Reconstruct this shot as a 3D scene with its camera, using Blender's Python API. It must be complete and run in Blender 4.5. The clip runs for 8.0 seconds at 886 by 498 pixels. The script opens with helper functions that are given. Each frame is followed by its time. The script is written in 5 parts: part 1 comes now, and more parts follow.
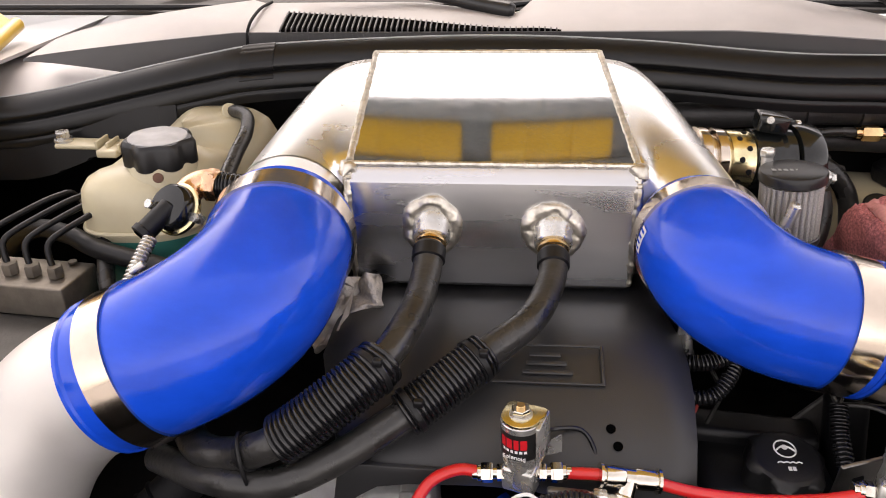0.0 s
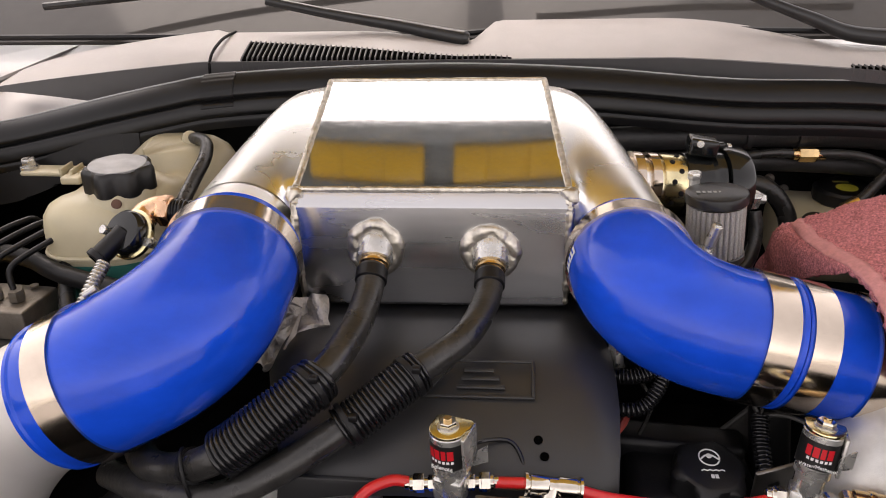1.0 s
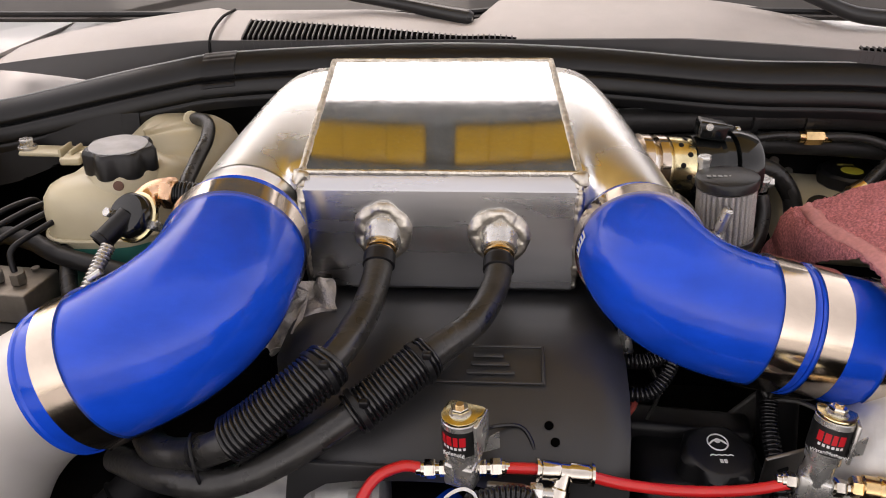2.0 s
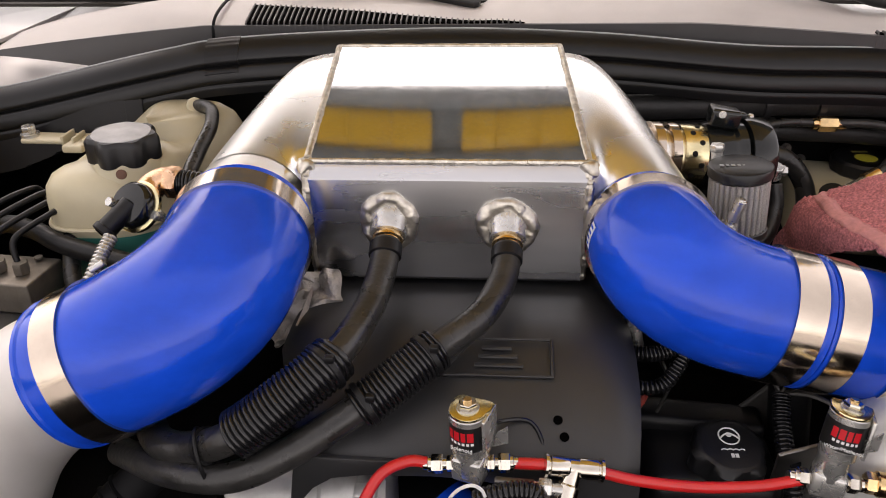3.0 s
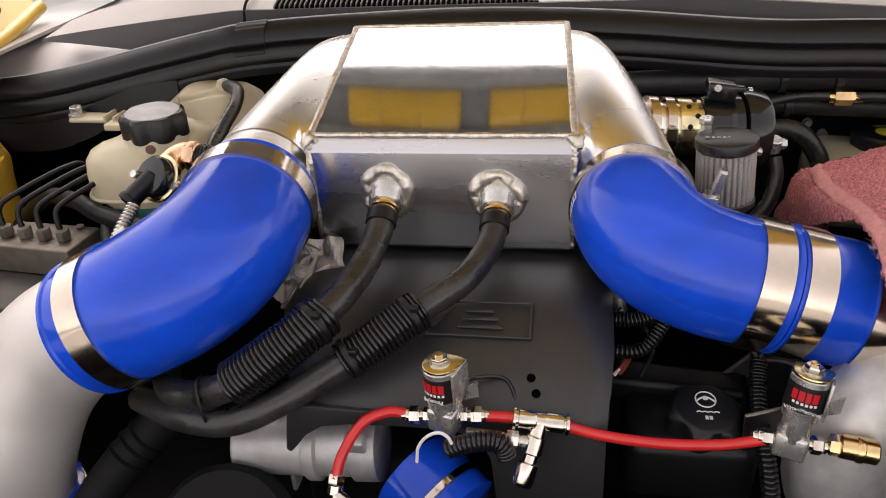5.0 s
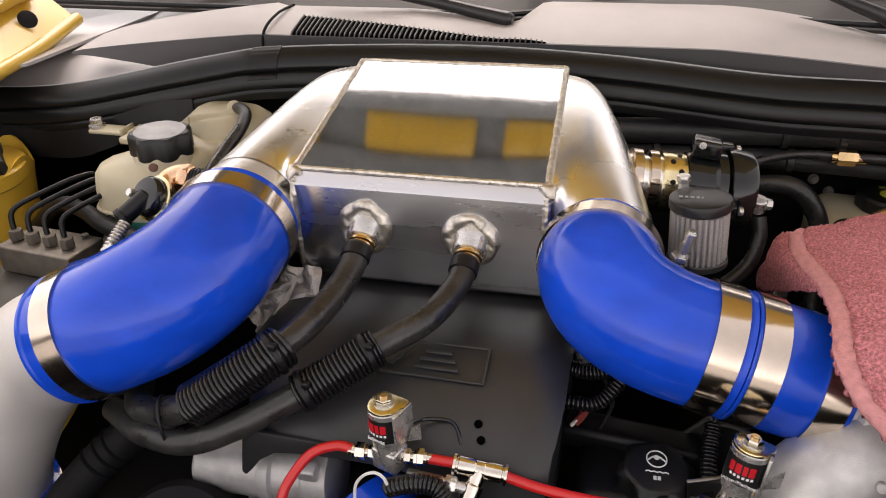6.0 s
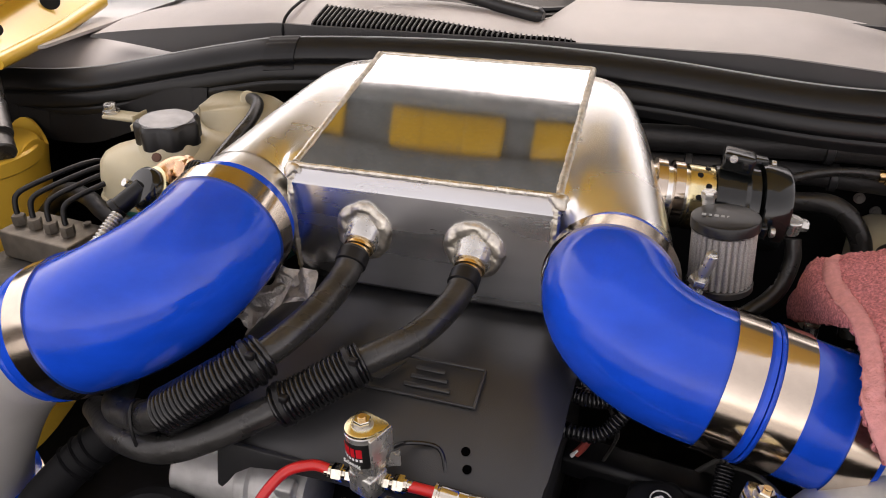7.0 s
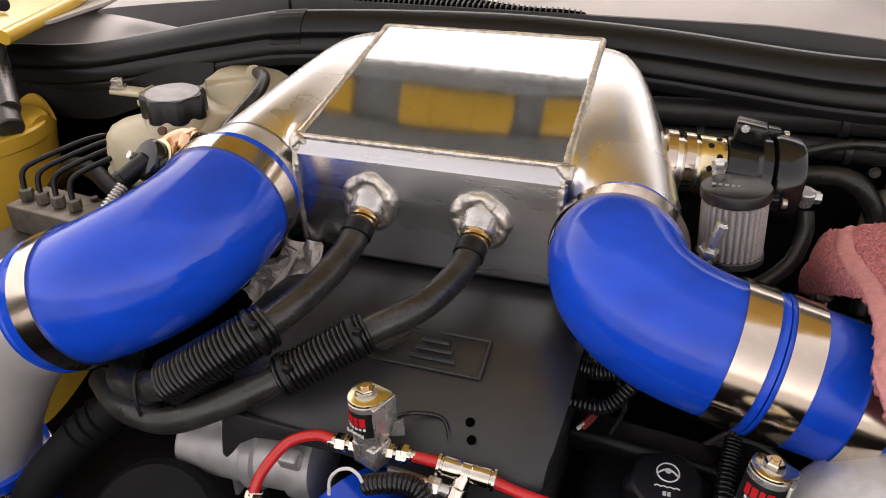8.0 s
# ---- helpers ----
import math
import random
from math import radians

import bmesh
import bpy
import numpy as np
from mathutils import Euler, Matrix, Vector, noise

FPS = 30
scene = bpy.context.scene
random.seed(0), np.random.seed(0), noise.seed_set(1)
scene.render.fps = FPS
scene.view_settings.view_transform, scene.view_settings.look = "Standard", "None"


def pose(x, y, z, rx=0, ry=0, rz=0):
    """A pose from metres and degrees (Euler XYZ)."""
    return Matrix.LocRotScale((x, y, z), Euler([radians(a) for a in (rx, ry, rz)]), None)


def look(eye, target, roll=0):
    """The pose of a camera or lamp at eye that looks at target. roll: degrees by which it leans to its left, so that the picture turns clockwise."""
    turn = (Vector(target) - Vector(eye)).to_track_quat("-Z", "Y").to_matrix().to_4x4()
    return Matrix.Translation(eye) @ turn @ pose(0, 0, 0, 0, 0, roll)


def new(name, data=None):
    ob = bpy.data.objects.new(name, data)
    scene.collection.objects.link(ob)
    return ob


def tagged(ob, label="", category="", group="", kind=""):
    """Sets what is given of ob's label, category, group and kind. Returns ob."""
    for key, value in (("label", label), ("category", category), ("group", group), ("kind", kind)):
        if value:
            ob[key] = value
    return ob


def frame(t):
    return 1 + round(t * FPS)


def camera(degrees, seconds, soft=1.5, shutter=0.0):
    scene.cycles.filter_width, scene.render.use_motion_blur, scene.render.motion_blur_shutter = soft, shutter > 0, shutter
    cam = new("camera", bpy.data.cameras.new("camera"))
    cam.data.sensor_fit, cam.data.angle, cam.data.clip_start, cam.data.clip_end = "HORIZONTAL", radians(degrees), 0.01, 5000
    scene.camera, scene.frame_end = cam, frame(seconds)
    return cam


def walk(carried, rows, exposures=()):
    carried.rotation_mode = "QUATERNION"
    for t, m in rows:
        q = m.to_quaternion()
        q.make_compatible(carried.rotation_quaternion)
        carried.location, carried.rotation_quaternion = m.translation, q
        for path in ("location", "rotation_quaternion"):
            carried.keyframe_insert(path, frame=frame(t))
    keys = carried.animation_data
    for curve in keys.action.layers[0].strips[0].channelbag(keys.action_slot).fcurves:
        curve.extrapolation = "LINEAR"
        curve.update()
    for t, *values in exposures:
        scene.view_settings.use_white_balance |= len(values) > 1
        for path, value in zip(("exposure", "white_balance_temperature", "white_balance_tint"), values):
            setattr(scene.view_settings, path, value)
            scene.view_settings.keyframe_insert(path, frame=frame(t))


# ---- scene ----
cam = camera(59.6, 8.0, soft=1.0)
PATH = [
    (0, (0.02, -0.556, 1.208), (-0.164, 1.22, 0.307), -1.4),
    (0.5, (0.042, -0.571, 1.219), (-0.148, 1.233, 0.374), -1.7),
    (1, (0.061, -0.577, 1.222), (-0.099, 1.222, 0.362), -1.6),
    (1.5, (0.053, -0.575, 1.223), (-0.086, 1.212, 0.337), -1.2),
    (3, (0.046, -0.56, 1.224), (-0.108, 1.195, 0.277), -1.4),
    (3.5, (0.065, -0.544, 1.221), (-0.131, 1.199, 0.261), -2.6),
    (4, (0.087, -0.513, 1.2), (-0.17, 1.218, 0.232), -4.0),
    (4.5, (0.086, -0.535, 1.209), (-0.212, 1.185, 0.233), -4.5),
    (4.7, (0.093, -0.562, 1.214), (-0.215, 1.155, 0.236), -4.4),
    (5.8, (0.166, -0.606, 1.263), (-0.265, 1.091, 0.297), -2.0),
    (6, (0.176, -0.576, 1.253), (-0.28, 1.125, 0.304), -1.7),
    (6.5, (0.199, -0.527, 1.241), (-0.314, 1.158, 0.293), -0.8),
    (7, (0.197, -0.526, 1.242), (-0.365, 1.138, 0.285), -0.7),
    (7.5, (0.193, -0.531, 1.226), (-0.39, 1.123, 0.264), -0.9),
    (8, (0.202, -0.524, 1.229), (-0.386, 1.112, 0.24), -1.2),
]
walk(cam, [(t, look(eye, target, roll)) for t, eye, target, roll in PATH],
     [(0, 1.80, 7250, 19), (0.7, 1.45, 7250, 19), (8, 1.45, 7250, 19)])

# ---------------------------------------------------------------- light
world = bpy.data.worlds.new("sky")
scene.world = world
world.use_nodes = True
wn = world.node_tree
sky = wn.nodes.new("ShaderNodeTexSky")
sky.sky_type = "NISHITA"
sky.sun_disc = False
sky.sun_elevation, sky.sun_rotation = radians(56), radians(343)
sky.air_density, sky.dust_density, sky.ozone_density = 1.0, 1.6, 1.0
mute = wn.nodes.new("ShaderNodeHueSaturation")
mute.inputs["Saturation"].default_value = 0.18
wn.links.new(sky.outputs[0], mute.inputs["Color"])
wn.links.new(mute.outputs[0], wn.nodes["Background"].inputs[0])
wn.nodes["Background"].inputs[1].default_value = 0.15
sun = new("sun", bpy.data.lights.new("sun", "SUN"))
sun.data.energy, sun.data.angle, sun.data.color = 0.42, radians(40), (1.0, 0.95, 0.88)
sun.matrix_world = look((-0.61, 2.00, 4.10), (0, 0, 1.0))


# ---------------------------------------------------------------- materials
def mat(name, color, rough=0.5, metal=0.0, vary=0.12, scale=30.0, bump=0.0, bump_scale=200.0, coat=0.0, spec=0.5,
        rough_vary=0.0, second=None, second_at=0.6, stretch=(1, 1, 1)):
    m = bpy.data.materials.new(name)
    m.use_nodes = True
    nt = m.node_tree
    b = nt.nodes["Principled BSDF"]
    b.inputs["Metallic"].default_value = metal
    b.inputs["Roughness"].default_value = rough
    b.inputs["Coat Weight"].default_value = coat
    b.inputs["Coat Roughness"].default_value = 0.08
    b.inputs["Specular IOR Level"].default_value = spec
    tc = nt.nodes.new("ShaderNodeTexCoord")
    mp = nt.nodes.new("ShaderNodeMapping")
    mp.inputs["Scale"].default_value = stretch
    nt.links.new(tc.outputs["Object"], mp.inputs[0])
    n1 = nt.nodes.new("ShaderNodeTexNoise")
    n1.inputs["Scale"].default_value, n1.inputs["Detail"].default_value = scale, 6
    nt.links.new(mp.outputs[0], n1.inputs["Vector"])
    ramp = nt.nodes.new("ShaderNodeValToRGB")
    lo = [max(0, c * (1 - vary)) for c in color]
    hi = [min(1, c * (1 + vary)) for c in color]
    ramp.color_ramp.elements[0].color, ramp.color_ramp.elements[0].position = (*lo, 1), 0.3
    ramp.color_ramp.elements[1].color, ramp.color_ramp.elements[1].position = (*hi, 1), 0.7
    if second:
        e = ramp.color_ramp.elements.new(second_at + 0.12)
        ramp.color_ramp.elements[1].position = second_at
        e.color = (*second, 1)
    nt.links.new(n1.outputs["Fac"], ramp.inputs[0])
    nt.links.new(ramp.outputs[0], b.inputs["Base Color"])
    if rough_vary:
        n3 = nt.nodes.new("ShaderNodeTexNoise")
        n3.inputs["Scale"].default_value, n3.inputs["Detail"].default_value = scale * 0.6, 8
        nt.links.new(mp.outputs[0], n3.inputs["Vector"])
        mr = nt.nodes.new("ShaderNodeMapRange")
        mr.inputs["From Min"].default_value, mr.inputs["From Max"].default_value = 0.3, 0.7
        mr.inputs["To Min"].default_value, mr.inputs["To Max"].default_value = max(0.02, rough - rough_vary), rough + rough_vary
        nt.links.new(n3.outputs["Fac"], mr.inputs["Value"])
        nt.links.new(mr.outputs[0], b.inputs["Roughness"])
    if bump:
        n2 = nt.nodes.new("ShaderNodeTexNoise")
        n2.inputs["Scale"].default_value, n2.inputs["Detail"].default_value = bump_scale, 5
        nt.links.new(mp.outputs[0], n2.inputs["Vector"])
        bp = nt.nodes.new("ShaderNodeBump")
        bp.inputs["Strength"].default_value, bp.inputs["Distance"].default_value = bump, 0.002
        nt.links.new(n2.outputs["Fac"], bp.inputs["Height"])
        nt.links.new(bp.outputs[0], b.inputs["Normal"])
    return m


BLUE = mat("blue_silicone", (0.001, 0.066, 0.60), 0.15, vary=0.14, scale=22, bump=0.13, bump_scale=60, spec=0.42, rough_vary=0.09, stretch=(1, 1, 2.2))
POLISHED = mat("polished_aluminium", (0.84, 0.835, 0.82), 0.07, 1.0, vary=0.06, scale=300, rough_vary=0.025)
def scratch(m, scale, amount):
    """Fine hairline scratches in two directions, as relief and dull streaks."""
    nt = m.node_tree
    b = nt.nodes["Principled BSDF"]
    tc = nt.nodes.new("ShaderNodeTexCoord")
    height = None
    for turn, st in ((0.5, (1, 40, 1)), (-0.9, (55, 1, 1))):
        mp = nt.nodes.new("ShaderNodeMapping")
        mp.inputs["Rotation"].default_value = (0, 0, turn)
        mp.inputs["Scale"].default_value = st
        nt.links.new(tc.outputs["Object"], mp.inputs[0])
        n = nt.nodes.new("ShaderNodeTexNoise")
        n.inputs["Scale"].default_value, n.inputs["Detail"].default_value = scale, 3
        nt.links.new(mp.outputs[0], n.inputs["Vector"])
        r = nt.nodes.new("ShaderNodeMapRange")
        r.inputs["From Min"].default_value, r.inputs["From Max"].default_value = 0.68, 0.74
        nt.links.new(n.outputs["Fac"], r.inputs["Value"])
        if height is None:
            height = r
        else:
            add = nt.nodes.new("ShaderNodeMath")
            add.operation = "ADD"
            nt.links.new(height.outputs[0], add.inputs[0])
            nt.links.new(r.outputs[0], add.inputs[1])
            bp = nt.nodes.new("ShaderNodeBump")
            bp.inputs["Strength"].default_value, bp.inputs["Distance"].default_value = amount, 0.0004
            nt.links.new(add.outputs[0], bp.inputs["Height"])
            nt.links.new(bp.outputs[0], b.inputs["Normal"])


scratch(POLISHED, 60, 0.015)
BRUSHED = mat("brushed_aluminium", (0.66, 0.66, 0.67), 0.26, 1.0, vary=0.05, scale=50, bump=0.04, bump_scale=160, rough_vary=0.06, stretch=(0.15, 1, 1))
TANK = mat("sanded_aluminium", (0.95, 0.935, 0.90), 0.27, 1.0, vary=0.05, scale=18, bump=0.03, bump_scale=60, rough_vary=0.07)
WELD = mat("weld_metal", (0.62, 0.58, 0.51), 0.38, 1.0, vary=0.25, scale=160, bump=0.2, bump_scale=400)
PIPE = mat("satin_pipe", (0.74, 0.705, 0.67), 0.46, 0.55, vary=0.05, scale=20, bump=0.05, bump_scale=120, rough_vary=0.06)
STEEL = mat("clamp_steel", (0.62, 0.53, 0.44), 0.14, 1.0, vary=0.06, scale=70, bump=0.03, bump_scale=120, rough_vary=0.06)
CHROME = mat("plated_steel", (0.58, 0.57, 0.545), 0.27, 0.8, vary=0.15, scale=120, rough_vary=0.08)
# Zinc plating; on the valve collar it paints the hood's yellow reflection.
ZINCGLINT = mat("yellow_zinc_and_hood_glint", (0.80, 0.70, 0.42), 0.22, 1.0, vary=0.2, scale=90, rough_vary=0.08)
CAST = mat("cast_aluminium", (0.60, 0.59, 0.575), 0.46, 0.6, vary=0.16, scale=60, bump=0.22, bump_scale=1600)
GREYCAST = mat("rough_casting", (0.20, 0.19, 0.18), 0.4, 1.0, vary=0.15, scale=40, bump=0.1, bump_scale=900)
RUBBER = mat("black_rubber", (0.026, 0.025, 0.024), 0.31, vary=0.45, scale=50, bump=0.22, bump_scale=260, rough_vary=0.12)
SLEEVE = mat("black_conduit", (0.008, 0.008, 0.009), 0.20, vary=0.2, scale=80, rough_vary=0.06)
COVER = mat("cover_plastic", (0.027, 0.027, 0.028), 0.36, vary=0.12, scale=20, bump=0.12, bump_scale=1500, rough_vary=0.05)
BLACK = mat("black_plastic", (0.005, 0.005, 0.006), 0.42, spec=0.35, vary=0.2, scale=40, bump=0.1, bump_scale=900)
FOAM = mat("pipe_insulation", (0.022, 0.0215, 0.0215), 0.5, vary=0.25, scale=60, bump=0.2, bump_scale=300)
# Near-black carries the bay's deep shade; small black parts share it.
PITCH = mat("bay_shade_black", (0.007, 0.007, 0.008), 0.6, spec=0.15, vary=0.4, scale=20, bump=0.2, bump_scale=100)
ANODISED = mat("black_anodised", (0.007, 0.008, 0.008), 0.12, vary=0.1, scale=60, spec=0.5)
SEAL = mat("weatherstrip_rubber", (0.007, 0.007, 0.0075), 0.32, spec=0.35, vary=0.15, scale=60, bump=0.05, bump_scale=600)
# Pale grey includes the grazing sky reflection on the cowl's top.
COWLTOP = mat("sky_lit_cowl_plastic", (0.375, 0.345, 0.33), 0.42, vary=0.05, scale=25, bump=0.12, bump_scale=1800)
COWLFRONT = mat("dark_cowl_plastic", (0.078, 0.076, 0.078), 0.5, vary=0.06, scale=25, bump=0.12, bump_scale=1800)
SILVER = mat("silver_paint", (0.38, 0.355, 0.345), 0.42, 0.1, vary=0.03, scale=10, coat=0.15)
YELLOW = mat("yellow_paint", (0.60, 0.375, 0.045), 0.32, vary=0.06, scale=12, bump=0.03, bump_scale=40, coat=0.4, second=(0.45, 0.27, 0.01), second_at=0.72)
NATURAL = mat("aged_translucent_plastic", (0.51, 0.455, 0.315), 0.36, vary=0.14, scale=14, bump=0.12, bump_scale=60, second=(0.48, 0.38, 0.22), second_at=0.7)
COOLANT = mat("teal_coolant_level", (0.03, 0.16, 0.13), 0.35, vary=0.15, scale=20)
CAPBLACK = mat("dusty_cap", (0.006, 0.006, 0.007), 0.42, vary=0.3, scale=60, bump=0.1, bump_scale=700)
# Light grey mixes wear with painted sky glare; the cap itself is black.
CAPTOP = mat("worn_glare_cap_top", (0.42, 0.42, 0.43), 0.5, spec=0.3, vary=0.3, scale=40, bump=0.1, bump_scale=500)
COPPER = mat("copper_fitting", (0.74, 0.47, 0.30), 0.30, 1.0, vary=0.15, scale=120, rough_vary=0.07)
BRASS = mat("brass", (0.78, 0.55, 0.28), 0.22, 1.0, vary=0.15, scale=120, rough_vary=0.07)
NICKEL = mat("nickel_fitting", (0.66, 0.61, 0.53), 0.15, 1.0, vary=0.1, scale=150, rough_vary=0.06)
RED = mat("red_nylon_tube", (0.62, 0.02, 0.02), 0.28, vary=0.08, scale=40, spec=0.6)
REDLABEL = mat("red_print", (0.55, 0.012, 0.02), 0.35, vary=0.05)
LABELBLACK = mat("black_label", (0.012, 0.012, 0.012), 0.3, vary=0.1)
WHITE = mat("white_print", (0.75, 0.75, 0.74), 0.5, vary=0.05)
# Grey of the lid print; also paints the seal's edge highlight.
PRINTGLINT = mat("grey_print_and_glint", (0.30, 0.31, 0.31), 0.4, vary=0.05)
PAPER = mat("paper_label", (0.62, 0.60, 0.55), 0.6, vary=0.12, scale=40)
DIRTYALU = mat("dusty_aluminium", (0.19, 0.17, 0.145), 0.55, 0.7, vary=0.25, scale=50, bump=0.2, bump_scale=300)
DUSTY = mat("dusty_black_plastic", (0.05, 0.047, 0.043), 0.6, vary=0.35, scale=40, bump=0.2, bump_scale=300)
FOIL = mat("heat_foil", (0.52, 0.49, 0.46), 0.40, 0.8, vary=0.3, scale=90, bump=0.7, bump_scale=420)
MESHGREY = mat("filter_gauze", (0.40, 0.38, 0.36), 0.45, 0.5, vary=0.25, scale=900, bump=0.5, bump_scale=1500)
TOWEL = mat("pink_terry", (0.60, 0.225, 0.24), 0.95, vary=0.42, scale=480, bump=1.0, bump_scale=620, spec=0.1)
HEM = mat("pink_hem", (0.64, 0.29, 0.29), 0.9, vary=0.12, scale=200, bump=0.5, bump_scale=500, spec=0.1)
CONCRETE = mat("concrete", (0.42, 0.41, 0.40), 0.8, vary=0.15, scale=3, bump=0.3, bump_scale=60)
DARKGREY = mat("hood_liner", (0.19, 0.205, 0.21), 0.8, vary=0.2, scale=40)
WIPERMAT = mat("wiper_black", (0.015, 0.015, 0.016), 0.33, vary=0.15, scale=60)

LID = mat("satin_black_lid", (0.012, 0.012, 0.013), 0.28, vary=0.1, scale=60, spec=0.35)
# Near-black that paints the shade inside holes and slots.
HOLESHADE = mat("hole_shade", (0.001, 0.001, 0.001), 0.95, vary=0.1, spec=0.02)
GLASS = mat("tinted_glass", (0.060, 0.056, 0.053), 0.08, vary=0.06, spec=0.15)

# ---------------------------------------------------------------- builders
BASE = {}


def thing(name, base, label, category, group="", kind=""):
    ob = new(name)
    ob.empty_display_size = 0.02
    ob.location = base
    BASE[ob] = Vector(base)
    return tagged(ob, label, category, group, kind)


def mesh_from(name, bm, material, shift=(0, 0, 0), sharp=40):
    bmesh.ops.translate(bm, verts=bm.verts, vec=-Vector(shift))
    bmesh.ops.recalc_face_normals(bm, faces=bm.faces)
    for f in bm.faces:
        f.smooth = True
    me = bpy.data.meshes.new(name)
    bm.to_mesh(me)
    bm.free()
    me.set_sharp_from_angle(angle=radians(sharp))
    me.materials.append(material)
    return me


def part(name, bm, material, parent, label="", sharp=40):
    base = BASE[parent]
    ob = new(name, mesh_from(name, bm, material, base, sharp))
    ob.parent = parent
    BASE[ob] = base
    return tagged(ob, label)


def solo(name, bm, material, label="", category="", group="", kind="", sharp=40):
    ob = new(name, mesh_from(name, bm, material, (0, 0, 0), sharp))
    BASE[ob] = Vector((0, 0, 0))
    return tagged(ob, label, category, group, kind)


def smooth_path(pts, n):
    """Catmull-Rom through pts, n samples."""
    p = [Vector(q) for q in pts]
    p = [2 * p[0] - p[1]] + p + [2 * p[-1] - p[-2]]
    out, m = [], len(p) - 3
    for i in range(n):
        s = i / (n - 1) * m
        k = min(int(s), m - 1)
        f = s - k
        a, b, c, d = p[k:k + 4]
        out.append(0.5 * (2 * b + (c - a) * f + (2 * a - 5 * b + 4 * c - d) * f * f + (3 * b - a - 3 * c + d) * f ** 3))
    return out


def hermite(p0, t0, p1, t1, n):
    p0, t0, p1, t1 = map(Vector, (p0, t0, p1, t1))
    out = []
    for i in range(n):
        s = i / (n - 1)
        out.append(p0 * (2 * s ** 3 - 3 * s * s + 1) + t0 * (s ** 3 - 2 * s * s + s) + p1 * (3 * s * s - 2 * s ** 3) + t1 * (s ** 3 - s * s))
    return out


def sweep(path, radius, segs=20, caps=True, bm=None):
    """A tube along path; radius a number or a function of 0..1."""
    bm = bm or bmesh.new()
    rad = radius if callable(radius) else (lambda s: radius)
    n = len(path)
    tan = [(path[min(i + 1, n - 1)] - path[max(i - 1, 0)]).normalized() for i in range(n)]
    u = tan[0].orthogonal().normalized()
    loops = []
    for i in range(n):
        u = (u - tan[i] * u.dot(tan[i])).normalized()
        v = tan[i].cross(u)
        r = rad(i / (n - 1))
        loops.append([bm.verts.new(path[i] + r * (math.cos(a) * u + math.sin(a) * v)) for a in (2 * math.pi * k / segs for k in range(segs))])
    for a, b in zip(loops, loops[1:]):
        for k in range(segs):
            bm.faces.new((a[k], a[(k + 1) % segs], b[(k + 1) % segs], b[k]))
    if caps:
        bm.faces.new(loops[0])
        bm.faces.new(loops[-1])
    return bm


def tube(pts, radius, n=40, segs=16):
    return sweep(smooth_path(pts, n), radius, segs)


def axis_frame(at, axis):
    z = Vector(axis).normalized()
    return Matrix.Translation(at) @ z.to_track_quat("Z", "Y").to_matrix().to_4x4()


def lathe(profile, at, axis=(0, 0, 1), segs=32, bm=None, wave=None):
    """Revolve (r, h) pairs round axis at a place. wave(angle, r, h) may change r."""
    bm = bm or bmesh.new()
    m = axis_frame(at, axis)
    loops = []
    for r, h in profile:
        ring = []
        for k in range(segs):
            a = 2 * math.pi * k / segs
            q = wave(a, r, h) if wave else r
            ring.append(bm.verts.new(m @ Vector((q * math.cos(a), q * math.sin(a), h))))
        loops.append(ring)
    for a, b in zip(loops, loops[1:]):
        for k in range(segs):
            bm.faces.new((a[k], a[(k + 1) % segs], b[(k + 1) % segs], b[k]))
    bm.faces.new(loops[0])
    bm.faces.new(loops[-1])
    return bm


def can(r, h, at, axis=(0, 0, 1), segs=28, edge=None):
    e = min(r, h) * 0.12 if edge is None else edge
    return lathe([(r - e, 0), (r, e), (r, h - e), (r - e, h)], at, axis, segs)


def hexnut(r, h, at, axis=(0, 0, 1)):
    return lathe([(r * 0.92, 0), (r, h * 0.12), (r, h * 0.88), (r * 0.92, h)], at, axis, 6)


def rbox(size, at, bevel=0.004, turn=(0, 0, 0), segs=3):
    bm = bmesh.new()
    bmesh.ops.create_cube(bm, size=1)
    bmesh.ops.scale(bm, verts=bm.verts, vec=size)
    bmesh.ops.bevel(bm, geom=bm.edges[:], offset=bevel, segments=segs, profile=0.5, affect="EDGES")
    bmesh.ops.transform(bm, matrix=pose(*at, *turn), verts=bm.verts)
    return bm


def prism(outline, depth, m, bevel=0.0, segs=2):
    """Extrude an (x, y) outline along z and place it by m."""
    bm = bmesh.new()
    f = bm.faces.new([bm.verts.new((x, y, 0)) for x, y in outline])
    got = bmesh.ops.extrude_face_region(bm, geom=[f])
    bmesh.ops.translate(bm, verts=[v for v in got["geom"] if isinstance(v, bmesh.types.BMVert)], vec=(0, 0, depth))
    bmesh.ops.recalc_face_normals(bm, faces=bm.faces)
    if bevel:
        bmesh.ops.bevel(bm, geom=[e for e in bm.edges], offset=bevel, segments=segs, profile=0.5, affect="EDGES", clamp_overlap=True)
    bmesh.ops.transform(bm, matrix=m, verts=bm.verts)
    return bm


def grid(nu, nv, f, bm=None, closed=False):
    bm = bm or bmesh.new()
    rows = [[bm.verts.new(f(i / (nu - 1), j / (nv - 1))) for j in range(nv)] for i in range(nu)]
    for a, b in zip(rows, rows[1:]):
        for j in range(nv - 1):
            bm.faces.new((a[j], a[j + 1], b[j + 1], b[j]))
    return bm


def thicken(bm, t):
    bmesh.ops.recalc_face_normals(bm, faces=bm.faces)
    bmesh.ops.solidify(bm, geom=bm.faces[:], thickness=t)
    return bm


